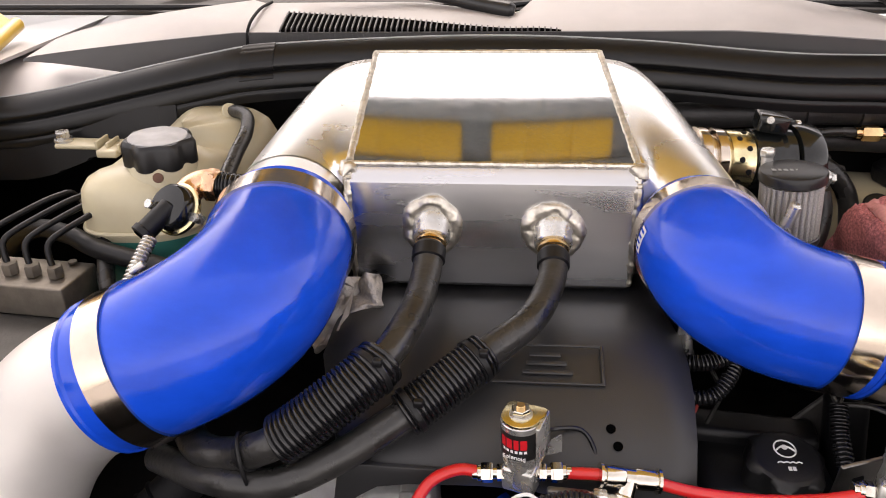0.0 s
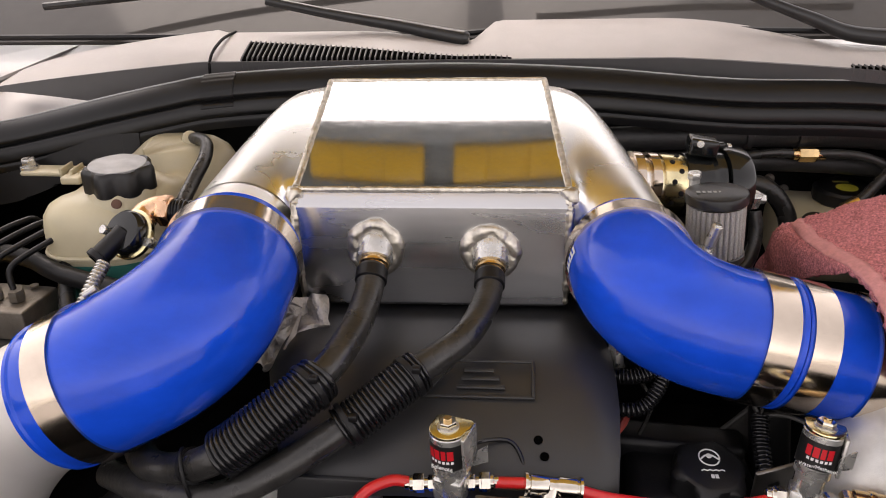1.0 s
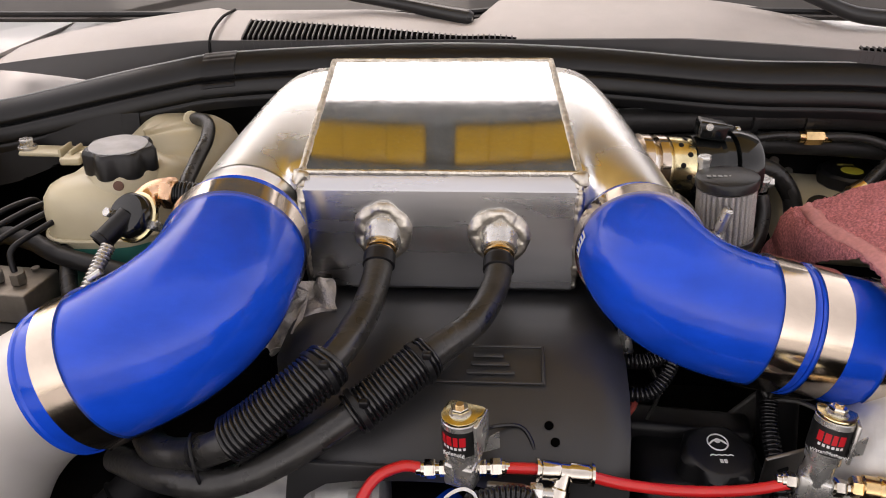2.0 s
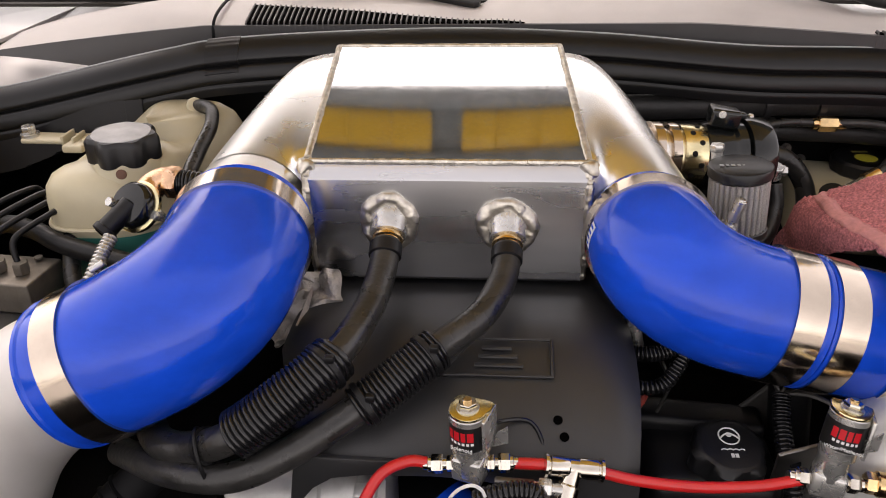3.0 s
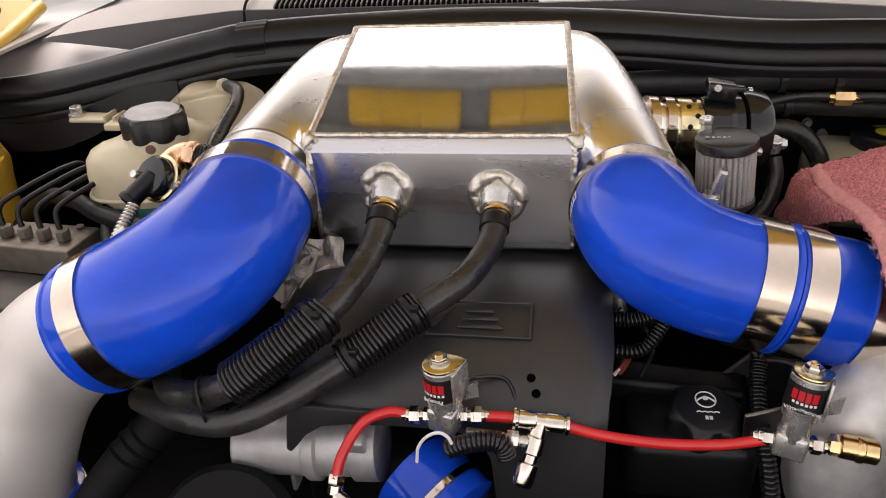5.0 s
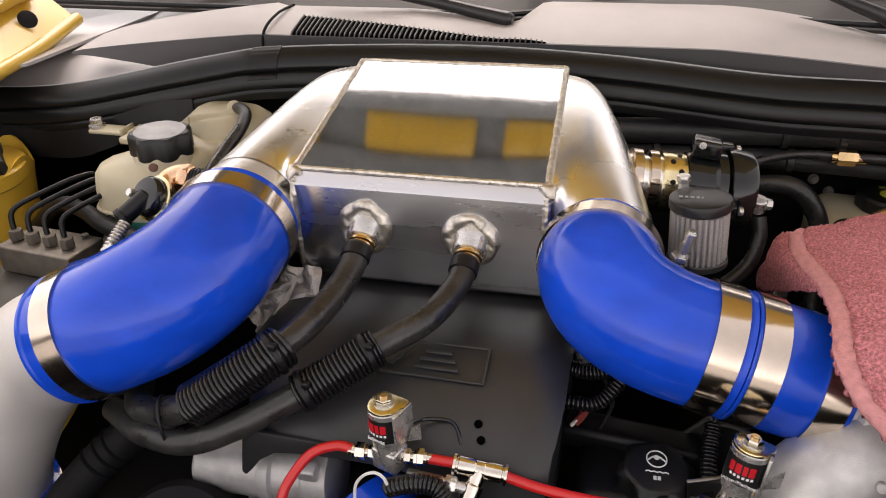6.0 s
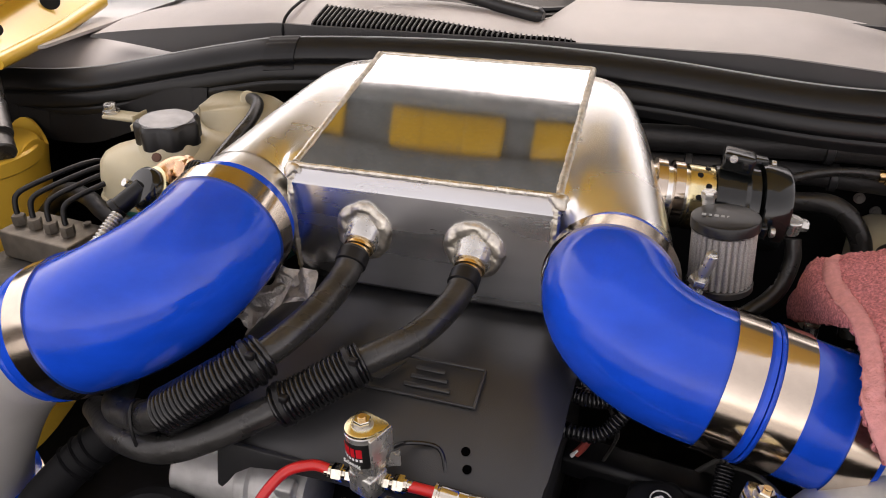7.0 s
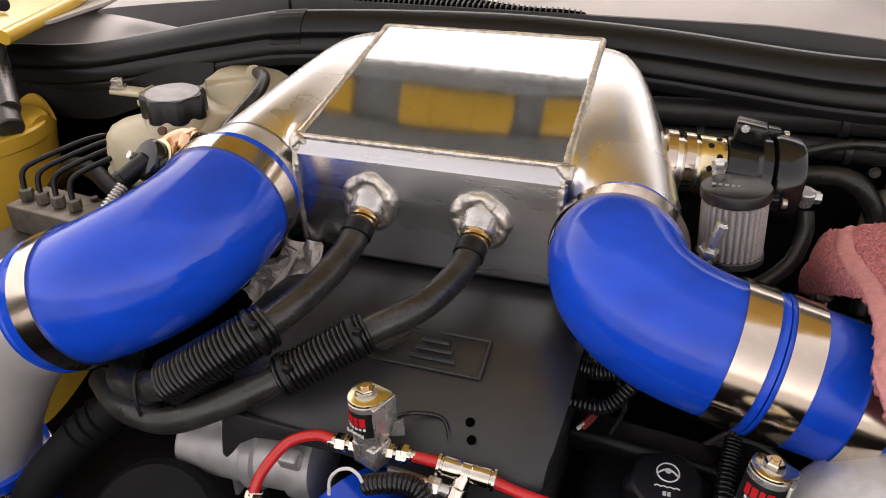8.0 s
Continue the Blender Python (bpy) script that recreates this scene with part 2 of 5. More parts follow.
def join(*bms):
    out = bmesh.new()
    for b in bms:
        me = bpy.data.meshes.new("tmp")
        b.to_mesh(me)
        b.free()
        out.from_mesh(me)
        bpy.data.meshes.remove(me)
    return out


def bead(pts, r, seed, pitch=0.0032):
    """A weld: a row of overlapping ripples along a line."""
    rng = random.Random(seed)
    p = smooth_path(pts, 3) if len(pts) < 2 else [Vector(q) for q in pts]
    length = sum((b - a).length for a, b in zip(p, p[1:]))
    n = max(8, int(length / pitch)) * 4
    path = smooth_path(pts, n) if len(pts) > 2 else [p[0].lerp(p[1], i / (n - 1)) for i in range(n)]
    path = [q + Vector((rng.gauss(0, 0.00009), rng.gauss(0, 0.00009), rng.gauss(0, 0.00009))) for q in path]
    return sweep(path, lambda s: r * (0.88 + 0.15 * abs(math.sin(s * (n / 4) * math.pi)) + 0.07 * math.sin(s * 37 + seed) + 0.05 * math.sin(s * 91 + seed)), 8)


def lettering(text, size, m, depth=0.0004):
    cu = bpy.data.curves.new("words", "FONT")
    cu.body, cu.size, cu.extrude, cu.align_x, cu.align_y = text, size, depth, "CENTER", "CENTER"
    ob = bpy.data.objects.new("words", cu)
    me = bpy.data.meshes.new_from_object(ob)
    bm = bmesh.new()
    bm.from_mesh(me)
    bpy.data.objects.remove(ob)
    bpy.data.curves.remove(cu)
    bpy.data.meshes.remove(me)
    bmesh.ops.transform(bm, matrix=m, verts=bm.verts)
    return bm


def corrugated(path, r, pitch, segs=20, depth=0.0016):
    """A ribbed conduit along a fine path."""
    length = sum((b - a).length for a, b in zip(path, path[1:]))
    ribs = max(3, round(length / pitch))
    n = ribs * 6 + 1
    m = len(path) - 1
    fine = []
    for i in range(n):
        s = i / (n - 1) * m
        k = min(int(s), m - 1)
        fine.append(path[k].lerp(path[k + 1], s - k))
    wave = [0, 0.6, 0.95, 1.0, 0.95, 0.6]
    return sweep(fine, lambda s: r - depth + depth * wave[round(s * (n - 1)) % 6], segs)


# ---------------------------------------------------------------- setting
ground = solo("ground", grid(2, 2, lambda u, v: Vector((u * 600 - 300, v * 600 - 300, 0))), CONCRETE, "pale grey concrete ground under the car", "ground", kind="structure")


def bay():
    # Walls and floor take a near-black colour in place of bay shade.
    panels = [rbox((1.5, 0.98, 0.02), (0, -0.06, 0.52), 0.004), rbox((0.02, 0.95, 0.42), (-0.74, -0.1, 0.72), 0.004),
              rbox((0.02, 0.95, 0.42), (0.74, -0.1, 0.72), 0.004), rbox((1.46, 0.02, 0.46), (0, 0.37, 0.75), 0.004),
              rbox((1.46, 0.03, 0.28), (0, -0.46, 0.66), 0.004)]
    solo("engine_bay_wall", join(*panels), PITCH, "engine bay walls and floor with the deep shade in their colour", "engine bay", kind="structure")
    # front crossmember, black
    solo("front_panel", join(rbox((1.7, 0.08, 0.08), (0, -0.5, 0.78), 0.02), rbox((1.7, 0.03, 0.5), (0, -0.56, 0.5), 0.01)), BLACK,
         "black front panel closing the engine bay", "panel", kind="structure")


bay()


def fenders():
    def leaf(sign):
        def f(u, v):
            y = -0.75 + 1.75 * u
            x = 0.56 + 0.34 * v
            z = 0.985 + 0.02 * u - 0.05 * v ** 2 - 0.6 * max(0, v - 0.8) + 0.02 * math.sin(u * 2.4)
            if y < 0.2:
                x = max(x, 0.66 + 0.2 * v)
            return Vector((sign * x, y, z))
        return thicken(grid(30, 14, f), 0.004)
    for sgn in (-1, 1):
        f = thing("fender", (sgn * 0.8, 0, 0.3), "silver painted fender panel with a soft gloss", "fender")
        part("skin", leaf(sgn), SILVER, f)
        part("side", rbox((0.02, 1.75, 0.6), (sgn * 0.905, 0.12, 0.56), 0.008), SILVER, f)


fenders()

# ---------------------------------------------------------------- windscreen and cowl
def cowl_section(x):
    """Front foot, knee and rear edge of the cowl at x: three (y, z)."""
    if x < -0.30:
        a = max(0.0, (x + 0.53) / 0.23)
        foot = (0.262 + 0.063 * a ** 0.9, 1.016 - 0.005 * a - 0.030 * min(1, a / 0.7) ** 1.2)
        knee = (0.264 + 0.056 * a ** 0.8, 1.018 + 0.018 * a ** 0.7)
        rear = (0.275 + 0.132 * a ** 0.40, 1.020 + 0.038 * a ** 0.45)
    else:
        b = max(0.0, x - 0.25)
        foot = (0.325 - 0.32 * b ** 1.4, 1.011 - 0.03 * b - 0.030 * max(0, 1 - (x + 0.3) / 0.03))
        knee = (0.320 - 0.32 * b ** 1.4, 1.036 - 0.04 * b)
        k = min(1, max(0, (x - 0.012) / 0.036))
        dip = 0.017 * min(1, max(0, (x + 0.12) / 0.132)) ** 1.5
        rear = (0.407 + 0.038 * k * k * (3 - 2 * k) - 0.35 * b ** 1.6, max(knee[1] + 0.003, 1.054 - dip * (1 - k) + 0.005 * k - 0.5 * b ** 1.8) if b or x > -0.12 else 1.054)
    return foot, knee, rear


def cowl():
    c = thing("cowl_panel", (0, 0.33, 1.0), "grey plastic windscreen cowl with dark front lip and vent grille", "cowl")
    xs = [-0.53 + 1.25 * i / 100 for i in range(101)]

    def front(u, v):
        x = xs[round(u * 100)]
        foot, knee, rear = cowl_section(x)
        return Vector((x, foot[0] + (knee[0] - foot[0]) * v, foot[1] + (knee[1] - foot[1]) * v))

    def top(u, v):
        x = xs[round(u * 100)]
        foot, knee, rear = cowl_section(x)
        y = knee[0] + (rear[0] - knee[0]) * v
        return Vector((x, y, knee[1] + (rear[1] - knee[1]) * math.sin(v * 1.45) / math.sin(1.45)))

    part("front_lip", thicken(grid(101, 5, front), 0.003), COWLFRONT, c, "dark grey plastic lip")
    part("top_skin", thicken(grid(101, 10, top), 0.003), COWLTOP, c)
    # joint between the corner piece and the centre
    foot, knee, rear = cowl_section(-0.29)
    part("joint", tube([(-0.293, foot[0] - 0.001, foot[1]), (-0.289, knee[0] - 0.001, knee[1]), (-0.287, 0.36, 1.0525), (-0.284, rear[0], rear[1] + 0.001)], 0.0018, 24, 8), PITCH, c, "black gap")
    # grilles: dark backing with ribs that run over the knee
    def grille(x0, x1, n, depth0, depth1):
        def over(x, v, lift):
            foot, knee, rear = cowl_section(x)
            k = (x - x0) / (x1 - x0)
            d = depth0 + (depth1 - depth0) * k
            if v < 0.4:
                s = v / 0.4
                return Vector((x, foot[0] + (knee[0] - foot[0]) * s - lift, foot[1] + (knee[1] - foot[1]) * s))
            s = (v - 0.4) / 0.6 * d
            y = knee[0] + (rear[0] - knee[0]) * s
            return Vector((x, y - lift * 0.3, knee[1] + (rear[1] - knee[1]) * math.sin(s * 1.45) / math.sin(1.45) + lift))
        # Solid sheet over the cowl; its black is the shade between slats.
        part("grille_backing", thicken(grid(30, 21, lambda u, v: over(x0 + (x1 - x0) * u, v, 0.0015)), 0.001), HOLESHADE, c, "black sheet standing for the shade between the slats")
        for i in range(n):
            x = x0 + (x1 - x0) * (i + 0.2) / n
            w = (x1 - x0) / n * 0.30
            b = bmesh.new()
            loops = []
            for j in range(15):
                v = j / 14
                lo, hi = over(x, v, 0.001), over(x, v, 0.0034)
                loops.append([b.verts.new(lo + Vector((-w / 2, 0, 0))), b.verts.new(hi + Vector((-w / 2.6, 0, 0))), b.verts.new(hi + Vector((w / 2.6, 0, 0))), b.verts.new(lo + Vector((w / 2, 0, 0)))])
            for p, q in zip(loops, loops[1:]):
                for k in range(4):
                    b.faces.new((p[k], p[(k + 1) % 4], q[(k + 1) % 4], q[k]))
            b.faces.new(loops[0])
            b.faces.new(loops[-1])
            part("slat", b, COWLFRONT, c)
    grille(-0.252, 0.066, 50, 0.52, 0.0)
    grille(0.432, 0.62, 30, 0.04, 0.3)


cowl()


def windscreen():
    w = thing("window_1", (0, 0.45, 1.05), "dark tinted windscreen glass with black lower edge", "windscreen", kind="structure")

    def foot(x):
        k = min(1, max(0, (x - 0.005) / 0.05))
        return 0.424 + 0.028 * k * k * (3 - 2 * k) + (0.03 if x < 0 else -0.19) * x * x

    def f(u, v):
        x = -1.0 + 2.0 * u
        return Vector((x, foot(x) + 0.75 * v, 1.040 + 0.42 * v))
    part("pane", thicken(grid(80, 12, f), 0.005), GLASS, w)
    part("edge_trim", tube([(-0.9 + 0.06 * i, foot(-0.9 + 0.06 * i) - 0.004, 1.047) for i in range(31)], 0.004, 90, 8), BLACK, w, "black rubber edge")
    # dark cabin behind the glass
    solo("dashboard", rbox((1.3, 0.4, 0.06), (0, 0.85, 1.02), 0.02), PITCH, "black dashboard top behind the windscreen", "dashboard")
    solo("roof", join(rbox((1.3, 1.2, 0.03), (0, 1.75, 1.48), 0.012), rbox((1.44, 1.7, 0.6), (0, 1.5, 0.62), 0.02)), SILVER, "plain silver roof and body closing the car", "car body", kind="structure")


windscreen()


def wiper(pts, blade):
    w = thing("wiper", pts[0], "black wiper arm resting on the windscreen", "wiper", "windscreen wipers")
    part("arm", tube(pts, lambda s: 0.0055 + 0.005 * s - 0.004 * max(0, s - 0.92) / 0.08, 40, 12), WIPERMAT, w)
    part("blade", tube(blade, 0.005, 30, 8), RUBBER, w)
    return w


wiper([(-0.24, 0.41, 1.092), (-0.16, 0.405, 1.076), (-0.075, 0.403, 1.061), (-0.034, 0.402, 1.0525), (-0.002, 0.400, 1.0465), (0.014, 0.398, 1.044)], [(-0.55, 0.44, 1.085), (-0.3, 0.49, 1.1), (-0.05, 0.52, 1.11)])
wiper([(0.31, 0.43, 1.105), (0.386, 0.408, 1.076), (0.424, 0.402, 1.062), (0.467, 0.397, 1.046), (0.53, 0.390, 1.040)], [(0.1, 0.5, 1.105), (0.3, 0.5, 1.11), (0.5, 0.47, 1.105)])


SEALLINE = [(-0.74, 0.215, 0.962), (-0.66, 0.218, 0.969), (-0.577, 0.222, 0.972), (-0.503, 0.224, 0.980), (-0.439, 0.230, 0.992), (-0.375, 0.238, 1.005), (-0.315, 0.252, 1.015), (-0.261, 0.262, 1.022),
            (-0.15, 0.284, 1.024), (0, 0.29, 1.026), (0.15, 0.29, 1.02), (0.31, 0.287, 1.007), (0.47, 0.28, 1.004), (0.72, 0.22, 0.995)]


def weatherstrip():
    s = thing("weatherstrip", (0, 0.28, 1.0), "black rubber hood seal along the rear of the engine bay", "seal")
    line = smooth_path(SEALLINE, 120)
    prof = smooth_path([(0.011, -0.008, 0), (0.0105, 0.006, 0), (0.007, 0.0098, 0), (0.001, 0.0078, 0), (-0.006, 0.003, 0), (-0.0115, -0.004, 0), (-0.0135, -0.011, 0), (-0.0105, -0.0145, 0), (-0.0150, -0.0165, 0), (-0.0178, -0.022, 0), (-0.0190, -0.031, 0), (-0.0160, -0.0335, 0), (-0.0175, -0.037, 0), (-0.0170, -0.046, 0)], 40)
    part("bulb", thicken(grid(120, 40, lambda u, v: line[round(u * 119)] + Vector((0, prof[round(v * 39)].x, prof[round(v * 39)].y))), 0.002), SEAL, s, sharp=70)
    i = min(range(120), key=lambda k: (line[k] - Vector((-0.261, 0.262, 1.022))).length)
    clip = line[i - 2:i + 3]
    part("clip", thicken(grid(5, 40, lambda u, v: clip[round(u * 4)] + Vector((0, prof[round(v * 26)].x * 1.15, prof[round(v * 26)].y * 1.1 + 0.0008))), 0.003), BLACK, s, "black plastic joining clip")
    # Thin pale sweep paints the bright highlight along the top of the seal.
    part("edge_highlight", sweep([q + Vector((0, 0.0065, 0.0100)) for q in line], 0.0011, 8), PRINTGLINT, s, "pale strip painting the highlight on the seal edge")
    # gutter sheet that carries the seal
    g = thicken(grid(120, 6, lambda u, v: line[round(u * 119)] + Vector((0, 0.006 + 0.006 * v, -0.012 - 0.004 * v))), 0.003)
    solo("gutter", g, COWLFRONT, "black sheet gutter behind the hood seal", "gutter", kind="structure")
    flange = thicken(grid(60, 6, lambda u, v: line[round(u * 50)] + Vector((0, -0.016 - 0.006 * v, -0.036 - 0.034 * v + 0.008 * math.sin(u * 9)))), 0.003)
    solo("bay_flange", flange, BLACK, "black pressed flange under the hood seal", "flange", kind="structure")

    def scuttle(u, v):
        i = round(u * 52)
        p = line[i]
        y = p.y + 0.008 + (0.62 - p.y) * v
        a = min(1, max(0, (p.x + 0.53) / 0.16))
        k = min(1, (y - p.y - 0.008) / 0.07)
        return Vector((p.x, y, p.z - 0.004 + (1.008 - 0.032 * a - p.z) * k * k * (3 - 2 * k) + 0.03 * max(0, v - 0.25) * (1 - a)))
    solo("scuttle_panel", thicken(grid(53, 16, scuttle), 0.003), SILVER, "silver painted body corner beside the cowl", "body panel", kind="structure")


weatherstrip()


# ---------------------------------------------------------------- hood
def hood():
    h = thing("hood", (0, 0.47, 1.23), "raised yellow hood with yellow pockets in its dark inner frame", "hood")
    origin, up, out = Vector((0, 0.469, 1.232)), Vector((0, -0.74, 0.67)).normalized(), Vector((0, 0.67, 0.74))

    def at(x, s, d=0.0):
        return origin + Vector((x, 0, 0)) + up * s + out * d
    m = Matrix((Vector((1, 0, 0)), up, -out)).transposed().to_4x4()

    def slab(x0, x1, s0, s1, d, t, bevel=0.003):
        b = rbox((x1 - x0, s1 - s0, t), (0, 0, 0), bevel)
        bmesh.ops.transform(b, matrix=Matrix.Translation(at((x0 + x1) / 2, (s0 + s1) / 2, d)) @ m, verts=b.verts)
        return b
    part("skin", slab(-0.5, 0.72, 0.006, 0.98, 0.03, 0.006), YELLOW, h)
    part("liner", slab(-0.49, 0.70, 0.088, 0.165, 0.012, 0.012), DARKGREY, h, "dark grey inner frame strip")
    part("rear_frame", slab(-0.5, 0.72, 0.006, 0.030, 0.01, 0.03), DARKGREY, h, "dark inner frame rail")
    for x0, x1 in ((-0.44, -0.30), (-0.225, -0.058), (-0.016, 0.150), (0.193, 0.36)):
        part("pocket", join(slab(x0, x0 + (x1 - x0) * 0.3, 0.033, 0.086, 0.016, 0.014, 0.005), slab(x0 + (x1 - x0) * 0.3 - 0.004, x0 + (x1 - x0) * 0.68, 0.033, 0.086, 0.018, 0.014, 0.005), slab(x0 + (x1 - x0) * 0.68 - 0.004, x1, 0.033, 0.086, 0.016, 0.014, 0.005)), YELLOW, h)
    part("divider", slab(-0.49, 0.70, 0.028, 0.09, 0.022, 0.008), DARKGREY, h)

    return h


HOOD = hood()


def hood_hinge():
    A, B, C, D = Vector((-0.600, 0.372, 1.036)), Vector((-0.570, 0.150, 1.010)), Vector((-0.70, 0.13, 1.07)), Vector((-0.71, 0.37, 1.12))

    def sheet(u, v):
        p = (A * (1 - u) + B * u) * (1 - v) + (D * (1 - u) + C * u) * v
        return p + Vector((0, 0, 0.010 * math.sin(u * math.pi) * math.sin(v * math.pi)))
    h = part("hinge", thicken(grid(20, 12, sheet), 0.006), YELLOW, HOOD, "scuffed yellow hinge plate")
    part("lower_arm", tube([A, A.lerp(B, 0.5) + Vector((0.004, 0, -0.002)), B], 0.009, 20, 10), YELLOW, h)
    part("middle_arm", tube([sheet(0.1, 0.45) + Vector((0.012, -0.01, 0.008)), sheet(0.5, 0.42) + Vector((0.012, -0.01, 0.01)), sheet(0.95, 0.5) + Vector((0.012, -0.01, 0.004))], 0.011, 20, 10), YELLOW, h)
    part("upper_arm", tube([sheet(0.0, 0.9), sheet(0.3, 0.75) + Vector((0.012, -0.01, 0.01)), sheet(0.42, 0.45) + Vector((0.012, -0.01, 0.012))], 0.012, 20, 10), YELLOW, h)
    for u, v, r in ((0.22, 0.66, 0.024), (0.60, 0.72, 0.026), (0.80, 0.22, 0.008), (0.35, 0.2, 0.012)):
        # Dark discs paint shaded openings; the plate is not cut.
        part("cut_out", lathe([(0.001, 0), (r, 0.0005), (r * 1.02, 0.002), (r * 0.9, 0.0025)], sheet(u, v) + Vector((0.004, -0.003, 0.004)), (0.75, -0.45, 0.55), 24), PITCH, h, "dark disc standing for a shaded opening")
    for p in (sheet(0.15, 0.42) + Vector((0.012, -0.012, 0.01)), sheet(0.42, 0.45) + Vector((0.014, -0.014, 0.014)), sheet(0.9, 0.48) + Vector((0.012, -0.012, 0.008))):
        part("pivot_bolt", join(can(0.013, 0.008, p, (1, -0.3, 0.2)), hexnut(0.009, 0.012, p, (1, -0.3, 0.2))), ZINCGLINT, h)


hood_hinge()


def strut_tower():
    s = thing("strut_tower", (-0.58, 0.06, 0.6), "bright yellow painted inner body and strut tower", "strut tower")

    def f(u, v):
        a = u * math.pi * 1.2 - 0.6
        r = 0.075 + 0.07 * v ** 1.5
        return Vector((-0.60 + r * math.cos(a), 0.10 + 1.3 * r * math.sin(a) - 0.1 * v, 0.915 - 0.28 * v + 0.012 * math.sin(5 * a)))
    part("tower", thicken(grid(36, 16, f), 0.004), YELLOW, s)
    part("top", can(0.08, 0.02, (-0.60, 0.10, 0.90)), YELLOW, s)
    part("side_rail", rbox((0.12, 0.6, 0.05), (-0.66, -0.12, 0.87), 0.02), YELLOW, s)
    p = thing("hood_strut", (-0.55, 0.12, 0.93), "black gas strut end beside the hood hinge", "strut")
    part("rod", tube([(-0.535, 0.10, 0.945), (-0.60, 0.16, 0.985), (-0.70, 0.25, 1.05)], 0.012, 16, 12), RUBBER, p)
    part("boot", can(0.015, 0.03, (-0.525, 0.085, 0.928), (-0.6, 0.5, 0.4)), RUBBER, p)


strut_tower()

# ---------------------------------------------------------------- intercooler
def intercooler():
    ic = thing("intercooler", (0, 0.1, 0.9), "welded polished aluminium intercooler box with two round end tanks", "intercooler")
    W = 0.1075
    rise = 0.147

    def ztop(y):
        return 1.0 + rise * y
    # top plate, very slightly dished

    def edge(sgn, y):
        """The plate's side edges run slightly askew."""
        return -0.1075 - 0.068 * y if sgn < 0 else 0.1095 - 0.050 * y
    part("top_plate", thicken(grid(24, 30, lambda u, v: Vector((edge(-1, 0.228 * v) * (1 - u) + edge(1, 0.228 * v) * u, 0.228 * v, ztop(0.228 * v) - 0.0008 * math.sin(math.pi * u) * math.sin(math.pi * v)))), 0.004), POLISHED, ic, "mirror polished aluminium plate")
    # front sheet: folded strip over an upright face
    prof = [(0.000, 0.9985), (-0.0025, 0.9968), (-0.0095, 0.9895), (-0.0108, 0.9872), (-0.0112, 0.975), (-0.0085, 0.90), (-0.0065, 0.897), (0.0, 0.895)]
    part("front_plate", thicken(grid(30, 8, lambda u, v: Vector((edge(-1, 0) * (1 - u) + edge(1, 0) * u, *prof[round(v * 7)]))), 0.003), BRUSHED, ic, "brushed aluminium front plate", sharp=25)
    part("bottom_plate", rbox((2 * W, 0.225, 0.004), (0, 0.113, 0.896), 0.001), BRUSHED, ic)
    part("rear_plate", rbox((2 * W, 0.004, 0.132), (-0.0125, 0.226, 0.964), 0.001), BRUSHED, ic)
    for sgn, neck in ((-1, Vector((-0.158, 0.0, 0.9555))), (1, Vector((0.1587, 0.0, 0.947)))):
        n, rn = 56, 0.0495 if sgn < 0 else 0.0442

        def ring0(k):
            a = 2 * math.pi * k / n
            c, s = math.cos(a), math.sin(a)
            q = (abs(c) ** 14 + abs(s) ** 14) ** (-1 / 14)
            y = 0.114 + 0.113 * c * q
            lo, hi = 0.898, ztop(y) - 0.001
            return Vector((edge(sgn, y), y, (lo + hi) / 2 + (hi - lo) / 2 * s * q))

        def ring1(k):
            a = 2 * math.pi * k / n
            return neck + Vector((sgn * rn * math.cos(a), 0, rn * math.sin(a)))
        b = bmesh.new()
        cols = []
        for k in range(n):
            p0, p1 = ring0(k), ring1(k)
            e = (math.cos(2 * math.pi * k / n) + 1) / 2
            flat = min(1, max(0, 1.4 * math.sin(2 * math.pi * k / n)))
            reach = (0.192 - 0.022 * flat) if sgn < 0 else (0.164 - 0.022 * flat)
            corner = Vector((sgn * (abs(p0.x) * (1 - e) + reach * e + 0.006 * (1 - e)), p0.y * (0.82 + 0.14 * e), p0.z * 0.72 + p1.z * 0.28))
            corner.z += (ztop(corner.y) - 0.0012 - corner.z) * flat
            w = 0.9 + 1.1 * e + 0.7 * flat
            cols.append([b.verts.new((p0 * (1 - t) ** 2 + corner * 2 * w * t * (1 - t) + p1 * t * t) / ((1 - t) ** 2 + 2 * w * t * (1 - t) + t * t)) for t in (i / 25 for i in range(26))])
        for k in range(n):
            p, q = cols[k], cols[(k + 1) % n]
            for i in range(25):
                b.faces.new((p[i], p[i + 1], q[i + 1], q[i]))
        part("end_tank", b, TANK, ic, "hand finished aluminium end tank", sharp=60)
        part("neck", lathe([(rn - 0.0005, 0), (rn - 0.0005, 0.065), (rn - 0.004, 0.065)], neck + Vector((0, 0.003, 0)), (0, -1, 0.0), 48), TANK, ic)
        x = edge(sgn, 0) + sgn * 0.001
        part("weld_bead", bead([(edge(sgn, y) + sgn * 0.0015, y, ztop(y) - 0.0008) for y in (0.002, 0.115, 0.228)], 0.0033, 3 + sgn, 0.0036), WELD, ic, "rippled weld")
        part("weld_bead", bead([(x, 0.0, 0.999), (x + sgn * 0.001, -0.009, 0.982), (x + sgn * 0.001, -0.0085, 0.94), (x, -0.005, 0.90)], 0.0037, 13 + sgn, 0.0050), WELD, ic, "thick lumpy weld")
